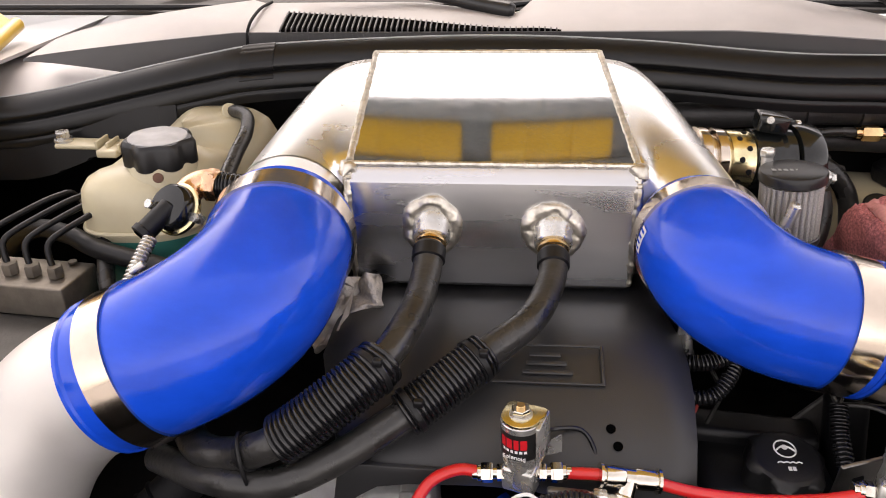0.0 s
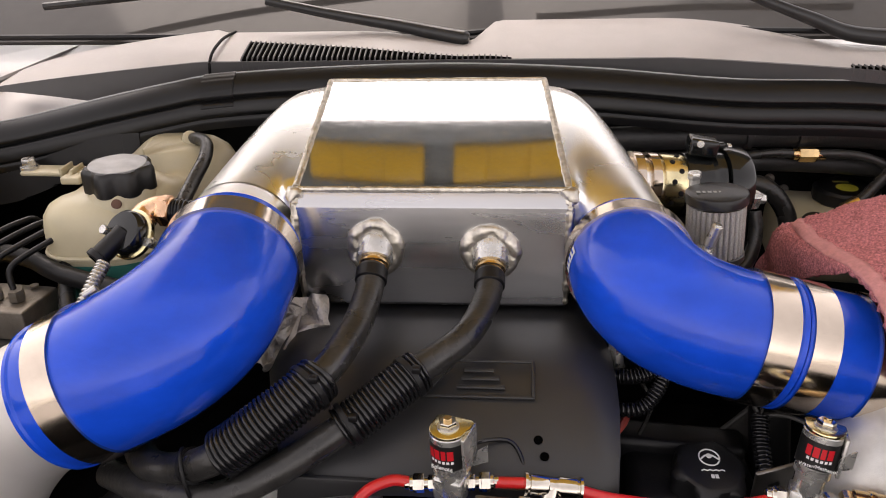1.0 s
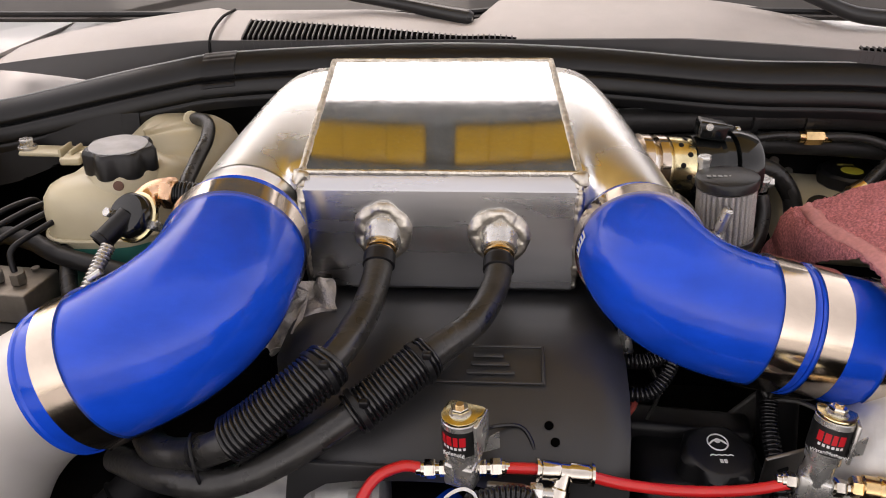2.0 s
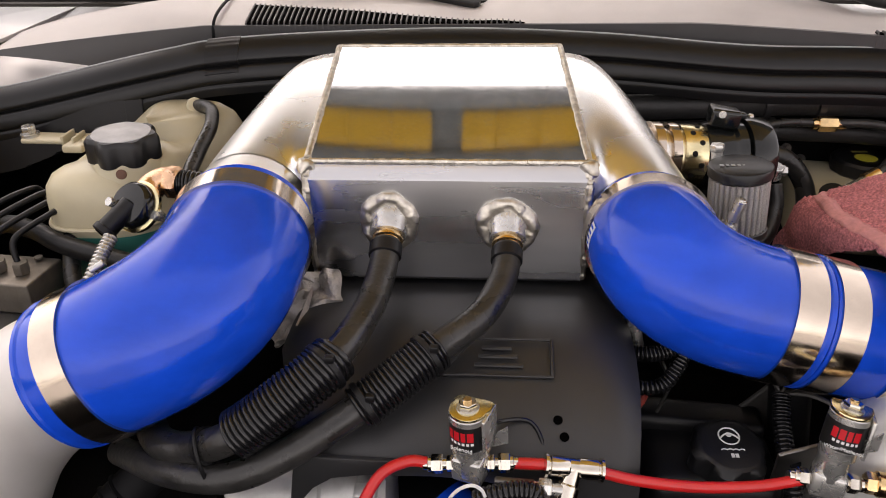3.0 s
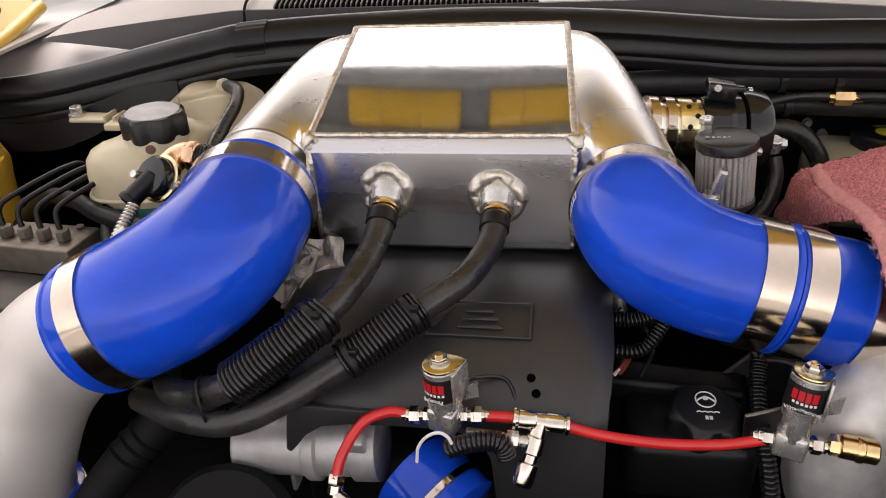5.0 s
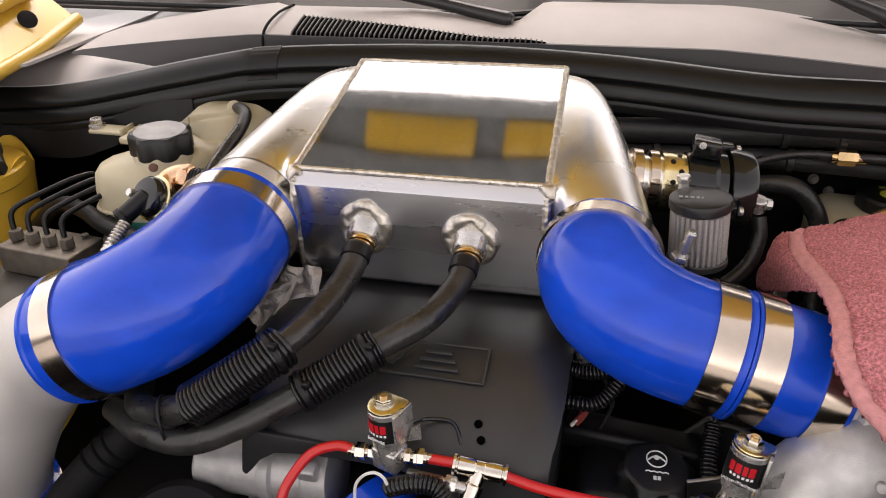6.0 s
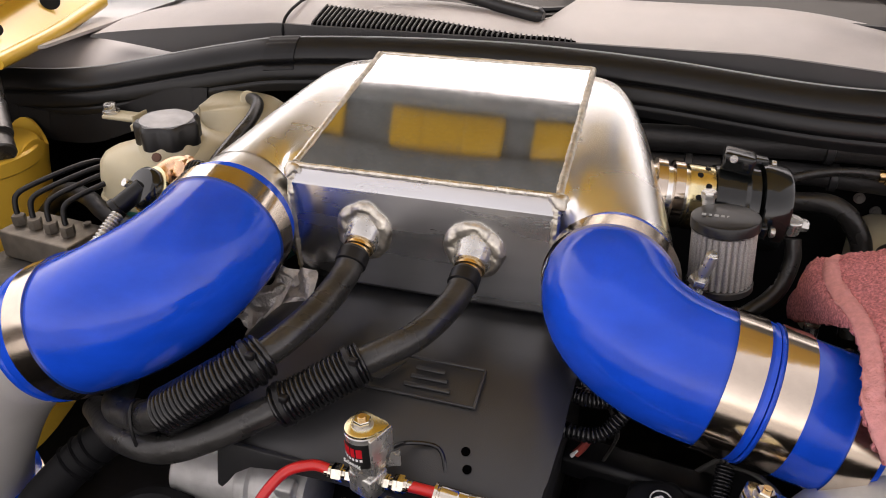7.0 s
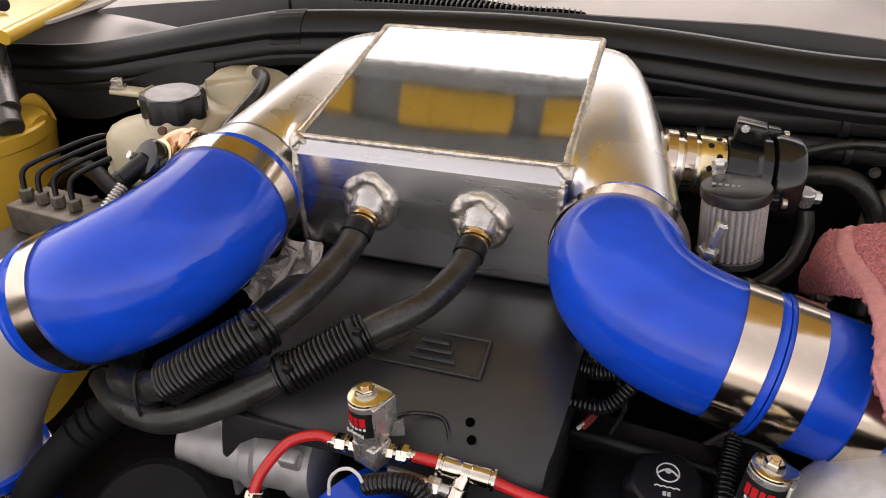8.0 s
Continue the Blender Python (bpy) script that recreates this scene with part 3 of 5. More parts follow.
        part("weld_knob", lathe([(0.002, -0.006), (0.0068, -0.003), (0.0074, 0.001), (0.005, 0.0042), (0.001, 0.0055)], (x + sgn * 0.002, -0.003, 0.996), (sgn * 0.3, -0.5, 0.8), 14, wave=lambda a, r, h: r * (1 + 0.16 * math.sin(3 * a) + 0.1 * math.sin(5 * a + 1))), WELD, ic)
    part("weld_bead", bead([(edge(-1, 0), -0.001, 0.9994), (edge(1, 0), -0.001, 0.9994)], 0.0024, 21), WELD, ic, "rippled weld")
    part("weld_bead", bead([(edge(-1, 0.229), 0.229, ztop(0.229)), (edge(1, 0.229), 0.229, ztop(0.229))], 0.002, 22), WELD, ic, "rippled weld")
    for x, y, z in ((-0.0445, -0.0115, 0.9525), (0.0495, -0.0115, 0.9495)):
        ax = (0.0, -0.88, -0.47)
        rng = random.Random(round(x * 1e4))
        ring = []
        for k in range(73):
            a = 2 * math.pi * k / 72
            rr = 0.0186 + 0.0009 * math.sin(2 * a + x * 50) + 0.0006 * math.sin(5 * a + 1)
            ring.append(Vector((x + rr * math.cos(a), y - 0.0005, z + rr * math.sin(a))))
        weld = sweep(ring, 0.0058, 20)
        for q in weld.verts:
            q.co += noise.noise_vector(q.co * 110) * 0.0015 + noise.noise_vector(q.co * 300) * 0.0008
            q.co.y = y + (q.co.y - y) * 0.82
        part("boss_weld", weld, WELD, ic, "lumpy bright weld ring", sharp=80)
        part("boss", lathe([(0.0175, -0.004), (0.0168, 0.004), (0.0155, 0.0085), (0.0148, 0.0095), (0.0148, 0.0155), (0.0138, 0.017), (0.0105, 0.0173)], (x, y + 0.005, z), ax, 40), CHROME, ic, "welded hose boss")
        tip = Vector((x, y + 0.005, z)) + Vector(ax).normalized() * 0.0165
        part("nipple", lathe([(0.0112, 0), (0.0122, 0.002), (0.0122, 0.005), (0.0105, 0.006), (0.0105, 0.022)], tip, ax, 28), BRASS, ic, "brass hose nipple")


intercooler()


def clamp(parent, at, axis, r, width, toward):
    """A worm-drive band with its screw housing."""
    ax = Vector(axis).normalized()
    at = Vector(at)
    c = part("hose_clamp", lathe([(r - 0.001, -width / 2), (r + 0.0011, -width / 2), (r + 0.0011, width / 2), (r - 0.001, width / 2)], at, ax, 96), STEEL, parent, "polished stainless band clamp")
    side = Vector(toward)
    side = (side - ax * side.dot(ax)).normalized()
    tang = ax.cross(side)
    p = at + side * (r + 0.0026)
    part("t_bolt", join(sweep([p - tang * 0.010, p + tang * 0.014], 0.0020, 12), hexnut(0.0038, 0.005, p + tang * 0.011, tang), can(0.0028, width * 0.7, p - tang * 0.008 - ax * width * 0.35 - side * 0.002, ax, 16), can(0.0028, width * 0.7, p + tang * 0.006 - ax * width * 0.35 - side * 0.002, ax, 16)), CHROME, c, "plated clamp bolt")
    return c


def elbow(name_label, p0, t0, p1, t1, r, extra, clamps):
    e = thing("silicone_hose", p1, name_label, "hose", "blue silicone hoses")
    path = hermite(p0, t0, p1, t1, 300)
    if extra:
        path += [path[-1] + Vector(t1).normalized() * extra * k / 30 for k in range(1, 31)]
    skin = sweep(path, lambda s: r + 0.0012 * math.sin(math.pi * s) + (0.0012 if s > 0.985 else 0), 56)
    # fine compression wrinkles on the inside of the bend
    skin.verts.ensure_lookup_table()
    for i in range(12, 288):
        inner = path[i + 12] + path[i - 12] - 2 * path[i]
        inner.normalize()
        fade = math.sin(math.pi * i / 300) ** 2
        for k in range(56):
            v = skin.verts[i * 56 + k]
            o = (v.co - path[i]).normalized()
            a = max(0.0, o.dot(inner) + 0.15) ** 1.5
            v.co += o * (0.00024 if r > 0.05 else 0.00007) * a * fade * math.sin(i * 0.62 + 1.7 * noise.noise(v.co * 30))
    part("hose", skin, BLUE, e, sharp=80)
    for start, gap, width, toward in clamps:
        walked, line = 0.0, path if start else path[::-1]
        for i in range(1, len(line) - 1):
            walked += (line[i] - line[i - 1]).length
            if walked >= gap + width / 2:
                break
        clamp(e, line[i], line[i + 1] - line[i - 1], r + 0.0012, width, toward)
    return e


elbow("glossy blue silicone elbow hose clamped to the polished tank", (-0.157, -0.0275, 0.9555), (0.046, -0.32, -0.03), (-0.2447, -0.152, 0.9033), (-0.205, -0.008, -0.098), 0.0532, 0.0, [(True, 0.008, 0.020, (-0.4, 0.3, -1)), (False, 0.013, 0.020, (0.2, 0.5, -1))])
elbow("glossy blue silicone elbow hose beside the small filter", (0.1587, -0.013, 0.948), (-0.019, -0.14, 0.025), (0.2325, -0.0753, 0.9158), (0.19, 0.004, -0.047), 0.0475, 0.0275, [(True, 0.0065, 0.017, (0.4, 0.3, -1)), (False, 0.0055, 0.021, (0, 0.5, -1))])


def hose_print():
    path = hermite((0.1587, -0.013, 0.948), (-0.019, -0.14, 0.025), (0.2325, -0.0753, 0.9158), (0.19, 0.004, -0.047), 72)
    p = thing("hose_label", path[12], "small white printed strip on the blue hose", "label")

    def patch(i0, i1, a0, a1, lift):
        def f(u, v):
            k = i0 + (i1 - i0) * u
            n = int(k)
            c = path[n].lerp(path[n + 1], k - n)
            t = (path[n + 1] - path[n]).normalized()
            q = Vector((-1, 0, 0))
            q = (q - t * q.dot(t)).normalized()
            a = a0 + (a1 - a0) * v
            return c + (0.0484 + lift) * (math.cos(a) * q + math.sin(a) * q.cross(t))
        return grid(6, 10, f)
    part("strip", patch(12, 15, 0.0, 0.4, 0.0004), WHITE, p)
    for k in range(4):
        part("print_bar", patch(12.2, 14.8, 0.05 + 0.09 * k, 0.09 + 0.09 * k, 0.0007), BLUE, p)


hose_print()


def coupler():
    d = Vector((0.19, 0.004, -0.047)).normalized()
    p = Vector((0.2325, -0.0753, 0.9158)) + d * 0.0285
    e = thing("silicone_coupler", p, "straight blue silicone coupler between two band clamps", "hose", "blue silicone hoses")
    part("hose", lathe([(0.044, 0), (0.0482, 0), (0.0494, 0.0012), (0.0484, 0.003), (0.0478, 0.005), (0.0478, 0.074), (0.044, 0.076)], p, d, 56), BLUE, e)
    clamp(e, p + d * 0.0125, d, 0.0486, 0.0195, (0, 0.5, -1))
    clamp(e, p + d * 0.0605, d, 0.0486, 0.019, (0, 0.2, -1))
    c = thing("turbo_housing", p + d * 0.14, "cast aluminium compressor housing behind the coupler", "turbo")
    part("inlet_neck", lathe([(0.040, -0.02), (0.0445, -0.018), (0.0445, 0.004), (0.050, 0.007), (0.050, 0.016), (0.044, 0.02), (0.040, 0.03), (0.05, 0.045), (0.055, 0.06)], p + d * 0.074, d, 40), CAST, c)
    ring = [Vector((0.385 + 0.078 * math.cos(a), -0.10 + 0.03 * math.cos(a), 0.795 + 0.078 * math.sin(a))) for a in (2 * math.pi * k / 40 for k in range(41))]
    part("volute", sweep(ring, lambda s: 0.032 + 0.008 * s, 24), CAST, c)
    for k in range(5):
        a = 1.5 + 0.5 * k
        q = (0.385 + 0.078 * math.cos(a), -0.137, 0.795 + 0.078 * math.sin(a))
        part("bolt", join(hexnut(0.006, 0.009, q, (0.0, -1, 0.3)), can(0.0038, 0.016, q, (0.0, -1, 0.3))), CHROME, c)
    part("rib", tube([(0.30, -0.12, 0.79), (0.34, -0.12, 0.815), (0.38, -0.11, 0.83)], 0.01, 20, 12), CAST, c)


coupler()


def charge_pipe():
    pts = [(-0.225, -0.151, 0.913), (-0.2447, -0.152, 0.9033), (-0.282, -0.155, 0.882), (-0.311, -0.168, 0.85), (-0.328, -0.186, 0.81), (-0.338, -0.196, 0.77), (-0.345, -0.202, 0.70)]
    c = thing("charge_pipe", (-0.345, -0.202, 0.7), "satin aluminium charge pipe curving down from the hose", "pipe")
    part("pipe", tube(pts, 0.0495, 60, 48), PIPE, c)
    e = thing("silicone_coupler", (-0.32, -0.203, 0.7), "straight blue silicone coupler low on the charge pipe", "hose", "blue silicone hoses")
    part("hose", lathe([(0.05, 0), (0.0555, 0.001), (0.0555, 0.09), (0.05, 0.091)], (-0.346, -0.203, 0.672), (0.07, 0.06, 1), 48), BLUE, e)
    clamp(e, (-0.341, -0.199, 0.744), (0.07, 0.06, 1), 0.0562, 0.02, (1, -0.25, 0))


charge_pipe()

# ---------------------------------------------------------------- coolant hoses
def coolant_hose(label, pts, r, s0, s1, rc, ties):
    h = thing("coolant_hose", pts[-1], label, "hose", "coolant hoses")
    path = smooth_path(pts, 140)
    part("hose", sweep(path, r, 22), RUBBER, h)
    a, b = round(s0 * 139), round(s1 * 139)
    sl = part("ribbed_sleeve", corrugated(path[a:b + 1], rc, 0.0034, 28, 0.0016), SLEEVE, h, "shiny black ribbed conduit sleeve")
    for s in ties:
        i = round(s * 139)
        ax = path[min(i + 1, 139)] - path[max(i - 1, 0)]
        rr = rc - 0.0004 if a <= i <= b else r + 0.0003
        t = part("zip_tie", join(lathe([(rr, -0.0022), (rr + 0.0014, -0.0018), (rr + 0.0014, 0.0018), (rr, 0.0022)], path[i], ax, 28), rbox((0.006, 0.005, 0.005), path[i] + Vector((0.35, -0.55, 0.75)).normalized() * (rr + 0.002), 0.001)), BLACK, h)
    ax = path[6] - path[4]
    part("spring_clip", lathe([(r, -0.006), (r + 0.0016, -0.005), (r + 0.0016, 0.005), (r, 0.006)], path[5], ax, 26), BLACK, h)
    return h


coolant_hose("black rubber coolant hose with ribbed sleeve over the engine cover", [(-0.0445, -0.031, 0.943), (-0.0452, -0.056, 0.932), (-0.049, -0.10, 0.926), (-0.064, -0.148, 0.919), (-0.094, -0.175, 0.903), (-0.128, -0.188, 0.882), (-0.16, -0.180, 0.864), (-0.188, -0.168, 0.857), (-0.222, -0.120, 0.838)],
             0.0112, 0.375, 0.61, 0.0174, (0.405, 0.70))
coolant_hose("longer black rubber coolant hose crossing the engine cover", [(0.0495, -0.031, 0.940), (0.047, -0.058, 0.930), (0.032, -0.098, 0.922), (0.0, -0.129, 0.912), (-0.045, -0.163, 0.891), (-0.09, -0.187, 0.870), (-0.13, -0.194, 0.853), (-0.175, -0.186, 0.847), (-0.232, -0.148, 0.828)],
             0.0106, 0.365, 0.51, 0.0156, (0.385, 0.498))


def hose_tie():
    t = thing("cable_tie", (-0.145, -0.19, 0.86), "black cable tie looped round both coolant hoses", "tie")
    a, b = Vector((-0.150, -0.187, 0.8725)), Vector((-0.146, -0.189, 0.8515))
    c, half = (a + b) / 2, (a - b) / 2
    along = Vector((0.75, 0.15, 0.25)).normalized()
    side = half.cross(along).normalized() * 0.0125
    loop = [c + half * 2.15 * math.sin(k * math.pi / 24) * (1 / half.length * 0.0108) + side * math.cos(k * math.pi / 24) for k in range(49)]
    part("loop", sweep(loop, 0.0014, 8), BLACK, t)


hose_tie()


# ---------------------------------------------------------------- engine cover
def engine_cover():
    c = thing("engine_cover", (0.01, -0.1, 0.8), "satin black plastic engine cover with a sunken badge", "engine cover")
    prof = [(0.06, 0.80), (0.06, 0.889), (-0.005, 0.891), (-0.06, 0.896), (-0.095, 0.8955), (-0.120, 0.8865), (-0.152, 0.874), (-0.168, 0.864), (-0.1775, 0.857), (-0.1815, 0.8495), (-0.14, 0.846)]
    b = bmesh.new()
    rows = []
    nx = 26
    for y, z in prof:
        row = []
        right = 0.136 + 0.008 * min(1, max(0, (0.02 - y) / 0.07)) - 0.005 * min(1, max(0, (-y - 0.12) / 0.06))
        left = -0.118 + 0.026 * min(1, max(0, (-y - 0.10) / 0.07))
        for i in range(nx + 1):
            u = i / nx
            x = left + (right - left) * u
            e = min(u, 1 - u) * (right - left)
            drop = 0.010 * max(0, 1 - e / 0.022) ** 2
            n = Vector((0, 0, 1)) if y > -0.165 else Vector((0, -1, 0.2))
            row.append(b.verts.new(Vector((x, y, z)) - n * drop))
        rows.append(row)
    for p, q in zip(rows, rows[1:]):
        for i in range(nx):
            b.faces.new((p[i], p[i + 1], q[i + 1], q[i]))
    b.faces.new([r[0] for r in rows])
    b.faces.new([r[-1] for r in reversed(rows)])
    part("shell", b, COVER, c, sharp=50)
    # badge on the slope
    o = Vector((0.046, -0.1085, 0.8937))
    sl = Vector((0, -0.93, -0.36)).normalized()
    m = Matrix.Translation(o) @ Matrix((Vector((1, 0, 0)), -sl, Vector((0, -0.36, 0.93)).normalized())).transposed().to_4x4()

    def plate(x0, x1, y0, y1, z, t, bev=0.0008):
        q = rbox((x1 - x0, y1 - y0, t), ((x0 + x1) / 2, (y0 + y1) / 2, z), bev)
        bmesh.ops.transform(q, matrix=m, verts=q.verts)
        return q
    part("badge_frame", join(plate(-0.055, 0.037, 0.0145, 0.0165, -0.0004, 0.0022), plate(-0.055, 0.037, -0.0165, -0.0145, -0.0004, 0.0022), plate(0.035, 0.0375, -0.0165, 0.0165, -0.0004, 0.0022)), COVER, c, "raised badge border")
    for x0, x1, y0 in ((-0.014, 0.008, 0.006), (-0.016, 0.012, -0.0012), (-0.019, 0.016, -0.0085)):
        part("badge_bar", plate(x0, x1, y0, y0 + 0.0035, -0.0006, 0.0016), COVER, c, "raised emblem bar")
    sl2 = prism([(-0.048, -0.0085), (-0.036, -0.0085), (-0.022, 0.0095), (-0.026, 0.0095)], 0.002, m, 0.0004)
    part("badge_stroke", sl2, COVER, c, "raised slanting stroke")
    for x, y, z in ((0.085, -0.152, 0.8745), (0.089, -0.162, 0.8688)):
        part("hole", lathe([(0.0005, 0.0007), (0.0027, 0.0007), (0.0030, 0.0009), (0.0032, 0.0003)], (x, y, z), (0, -0.5, 0.85), 20), HOLESHADE, c, "black disc standing for a shaded screw hole")
    # Black wire looping from the solenoid, not a moulding; parented to the cover.
    part("solenoid_wire", tube([(0.038, -0.176, 0.884), (0.046, -0.160, 0.8785), (0.065, -0.153, 0.8738), (0.074, -0.163, 0.8665), (0.077, -0.176, 0.850)], 0.0016, 20, 8), SLEEVE, c)
    part("side_skirt", rbox((0.004, 0.18, 0.09), (0.137, -0.07, 0.81), 0.0015), COVER, c)
    # hooked skirt at the front
    arch = [(-0.090, 0.862), (-0.094, 0.840), (-0.0975, 0.818), (-0.094, 0.815), (-0.088, 0.822), (-0.080, 0.833), (-0.066, 0.843), (-0.045, 0.8465), (0.0, 0.848), (0.03, 0.847), (0.05, 0.842), (0.058, 0.82), (0.062, 0.76), (0.138, 0.76), (0.138, 0.855)]
    part("front_skirt", prism(arch, 0.004, Matrix.Translation((0, -0.178, 0)) @ pose(0, 0, 0, 90, 0, 0), 0.001), COVER, c)


engine_cover()


def engine_block():
    e = thing("engine", (0, 0.05, 0.55), "engine block under the plastic cover, coloured near-black for shade", "engine")
    # Block coloured near-black so the shade under the cover stays deep.
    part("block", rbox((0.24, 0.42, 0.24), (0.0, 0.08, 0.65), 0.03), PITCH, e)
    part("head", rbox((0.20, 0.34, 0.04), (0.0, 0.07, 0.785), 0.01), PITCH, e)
    t = thing("throttle_body", (-0.07, -0.185, 0.79), "grey cast aluminium throttle housing under the cover", "throttle body")
    part("barrel", lathe([(0.019, -0.090), (0.0225, -0.0885), (0.0238, -0.086), (0.0248, -0.03), (0.0255, -0.028)], (-0.062, -0.150, 0.796), (1, 0.02, 0.06), 40), CAST, t)
    part("flange", lathe([(0.0225, -0.030), (0.0275, -0.029), (0.0285, -0.027), (0.0285, -0.019), (0.025, -0.017), (0.025, 0.008), (0.0285, 0.01), (0.0285, 0.03), (0.02, 0.032)], (-0.062, -0.150, 0.796), (1, 0.02, 0.06), 40), CAST, t)
    part("lug", rbox((0.016, 0.012, 0.014), (-0.046, -0.172, 0.820), 0.002, (20, 0, 0)), CAST, t)
    part("rib", rbox((0.004, 0.05, 0.05), (-0.105, -0.142, 0.782), 0.0015), CAST, t)
    p = thing("belt_pulley", (-0.15, -0.2, 0.75), "black ribbed accessory belt pulley", "pulley")
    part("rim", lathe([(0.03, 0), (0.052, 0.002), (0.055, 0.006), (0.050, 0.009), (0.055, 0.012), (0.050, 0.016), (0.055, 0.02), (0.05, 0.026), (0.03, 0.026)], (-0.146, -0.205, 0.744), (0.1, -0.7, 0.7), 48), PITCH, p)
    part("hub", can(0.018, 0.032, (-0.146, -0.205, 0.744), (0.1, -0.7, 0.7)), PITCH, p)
    q = thing("silicone_coupler", (0.0, -0.19, 0.78), "blue silicone hose and clamp below the solenoid", "hose", "blue silicone hoses")
    ax = Vector((0.75, -0.55, -0.35))
    part("hose", lathe([(0.032, 0), (0.036, 0.001), (0.036, 0.05), (0.032, 0.051)], (-0.005, -0.165, 0.790), ax, 48), BLUE, q)
    part("rim", lathe([(0.036, 0), (0.038, 0.001), (0.038, 0.006), (0.036, 0.007)], Vector((-0.005, -0.165, 0.790)) + ax.normalized() * 0.03, ax, 48), STEEL, q)


engine_block()


def lower_hose():
    h = thing("radiator_hose", (-0.2, -0.17, 0.8), "fat black ribbed hose low beside the charge pipe", "hose")
    path = smooth_path([(-0.19, -0.15, 0.835), (-0.215, -0.160, 0.812), (-0.24, -0.18, 0.79), (-0.262, -0.21, 0.76), (-0.27, -0.24, 0.72)], 60)
    part("hose", sweep(path, 0.0165, 24), PITCH, h)
    for i in (20, 24, 28):
        part("ridge", lathe([(0.016, -0.002), (0.0185, 0), (0.016, 0.002)], path[i], path[i + 1] - path[i - 1], 28), PITCH, h)


lower_hose()


def foil_shield():
    f = thing("heat_shield", (-0.125, -0.03, 0.85), "crumpled silver heat foil wrapped beside the engine", "heat shield")

    def g(u, v):
        top = Vector((-0.122, -0.015, 0.905)).lerp(Vector((-0.086, -0.022, 0.907)), v)
        low = Vector((-0.150, -0.062, 0.868)).lerp(Vector((-0.094, -0.080, 0.872)), v)
        p = top.lerp(low, u)
        q = noise.noise_vector(p * 55) * 0.009 + noise.noise_vector(p * 150) * 0.0034 + Vector((-0.004, -0.008, 0.006)) * math.sin(v * 9 + u * 3) * 0.6
        return p + q
    part("foil", thicken(grid(34, 34, g), 0.0008), FOIL, f, sharp=25)


foil_shield()

# ---------------------------------------------------------------- coolant reservoir corner
def reservoir():
    r = thing("coolant_reservoir", (-0.33, 0.15, 0.82), "yellowed translucent coolant reservoir, part full of teal coolant", "reservoir")
    n = 60

    def outline(a, k):
        c, s = math.cos(a), math.sin(a)
        q = (abs(c) ** 3.2 + abs(s) ** 3.2) ** (-1 / 3.2)
        x, y = c * q, s * q
        return x, y
    levels = [(0.80, 0.84, 0), (0.83, 0.90, 0), (0.868, 0.965, 0), (0.90, 1.0, 0), (0.926, 1.0, 0), (0.942, 0.975, 0.25), (0.951, 0.91, 0.6), (0.956, 0.8, 0.9), (0.959, 0.5, 1.0), (0.960, 0.02, 1.0)]
    b = bmesh.new()
    loops = []
    for z, k, lift in levels:
        loop = []
        for i in range(n):
            x, y = outline(2 * math.pi * i / n, k)
            px, py = -0.312 + 0.064 * x * k + 0.026 * y * k, 0.158 + 0.102 * y * k
            pz = z + lift * (0.022 * max(0, y) - 0.006 * max(0, -x)) - 0.004 * lift * math.sin(7 * y + 2 * x)
            if z < 0.9:
                px += 0.15 * (0.9 - z)
            loop.append(b.verts.new((px, py, pz)))
        loops.append(loop)
    for p, q in zip(loops, loops[1:]):
        for i in range(n):
            b.faces.new((p[i], p[(i + 1) % n], q[(i + 1) % n], q[i]))
    b.faces.new(loops[0])
    b.faces.new(loops[-1])
    part("tank", b, NATURAL, r, sharp=60)
    part("seam", sweep([Vector((-0.312 + 0.0652 * outline(a, 1)[0] + 0.026 * outline(a, 1)[1], 0.158 + 0.1035 * outline(a, 1)[1], 0.905)) for a in (2 * math.pi * i / 80 for i in range(81))], 0.0022, 8), NATURAL, r, "moulded seam")
    lower = bmesh.new()
    lo = []
    for z, k in ((0.79, 0.80), (0.83, 0.915), (0.868, 0.978), (0.8985, 1.012)):
        lo.append([lower.verts.new((-0.312 + 0.0652 * outline(a, 1)[0] * k + 0.026 * outline(a, 1)[1] * k + 0.15 * (0.9 - z), 0.157 + 0.1035 * outline(a, 1)[1] * k, z)) for a in (2 * math.pi * i / n for i in range(n))])
    for p, q in zip(lo, lo[1:]):
        for i in range(n):
            lower.faces.new((p[i], p[(i + 1) % n], q[(i + 1) % n], q[i]))
    part("coolant", lower, COOLANT, r, "teal coolant showing through the plastic")
    part("filler_neck", lathe([(0.036, 0), (0.033, 0.012), (0.029, 0.018), (0.028, 0.022)], (-0.311, 0.102, 0.945), (0, 0, 1), 40), NATURAL, r)

    def lobes(a, rr, h):
        return rr * (1 + (0.075 * math.cos(7 * a) if rr > 0.02 else 0))
    cap = part("cap", lathe([(0.029, 0.0), (0.0315, 0.002), (0.0315, 0.021), (0.030, 0.024), (0.0285, 0.0255), (0.027, 0.0253)], (-0.311, 0.102, 0.959), (0.03, -0.02, 1), 70, wave=lobes), CAPBLACK, r, "black lobed screw cap")
    part("cap_top", lathe([(0.027, 0.0), (0.0265, 0.0012), (0.012, 0.0018), (0.002, 0.002)], (-0.311, 0.102, 0.9838), (0.03, -0.02, 1), 48), CAPTOP, cap, "worn cap face with sky glare put into its grey")
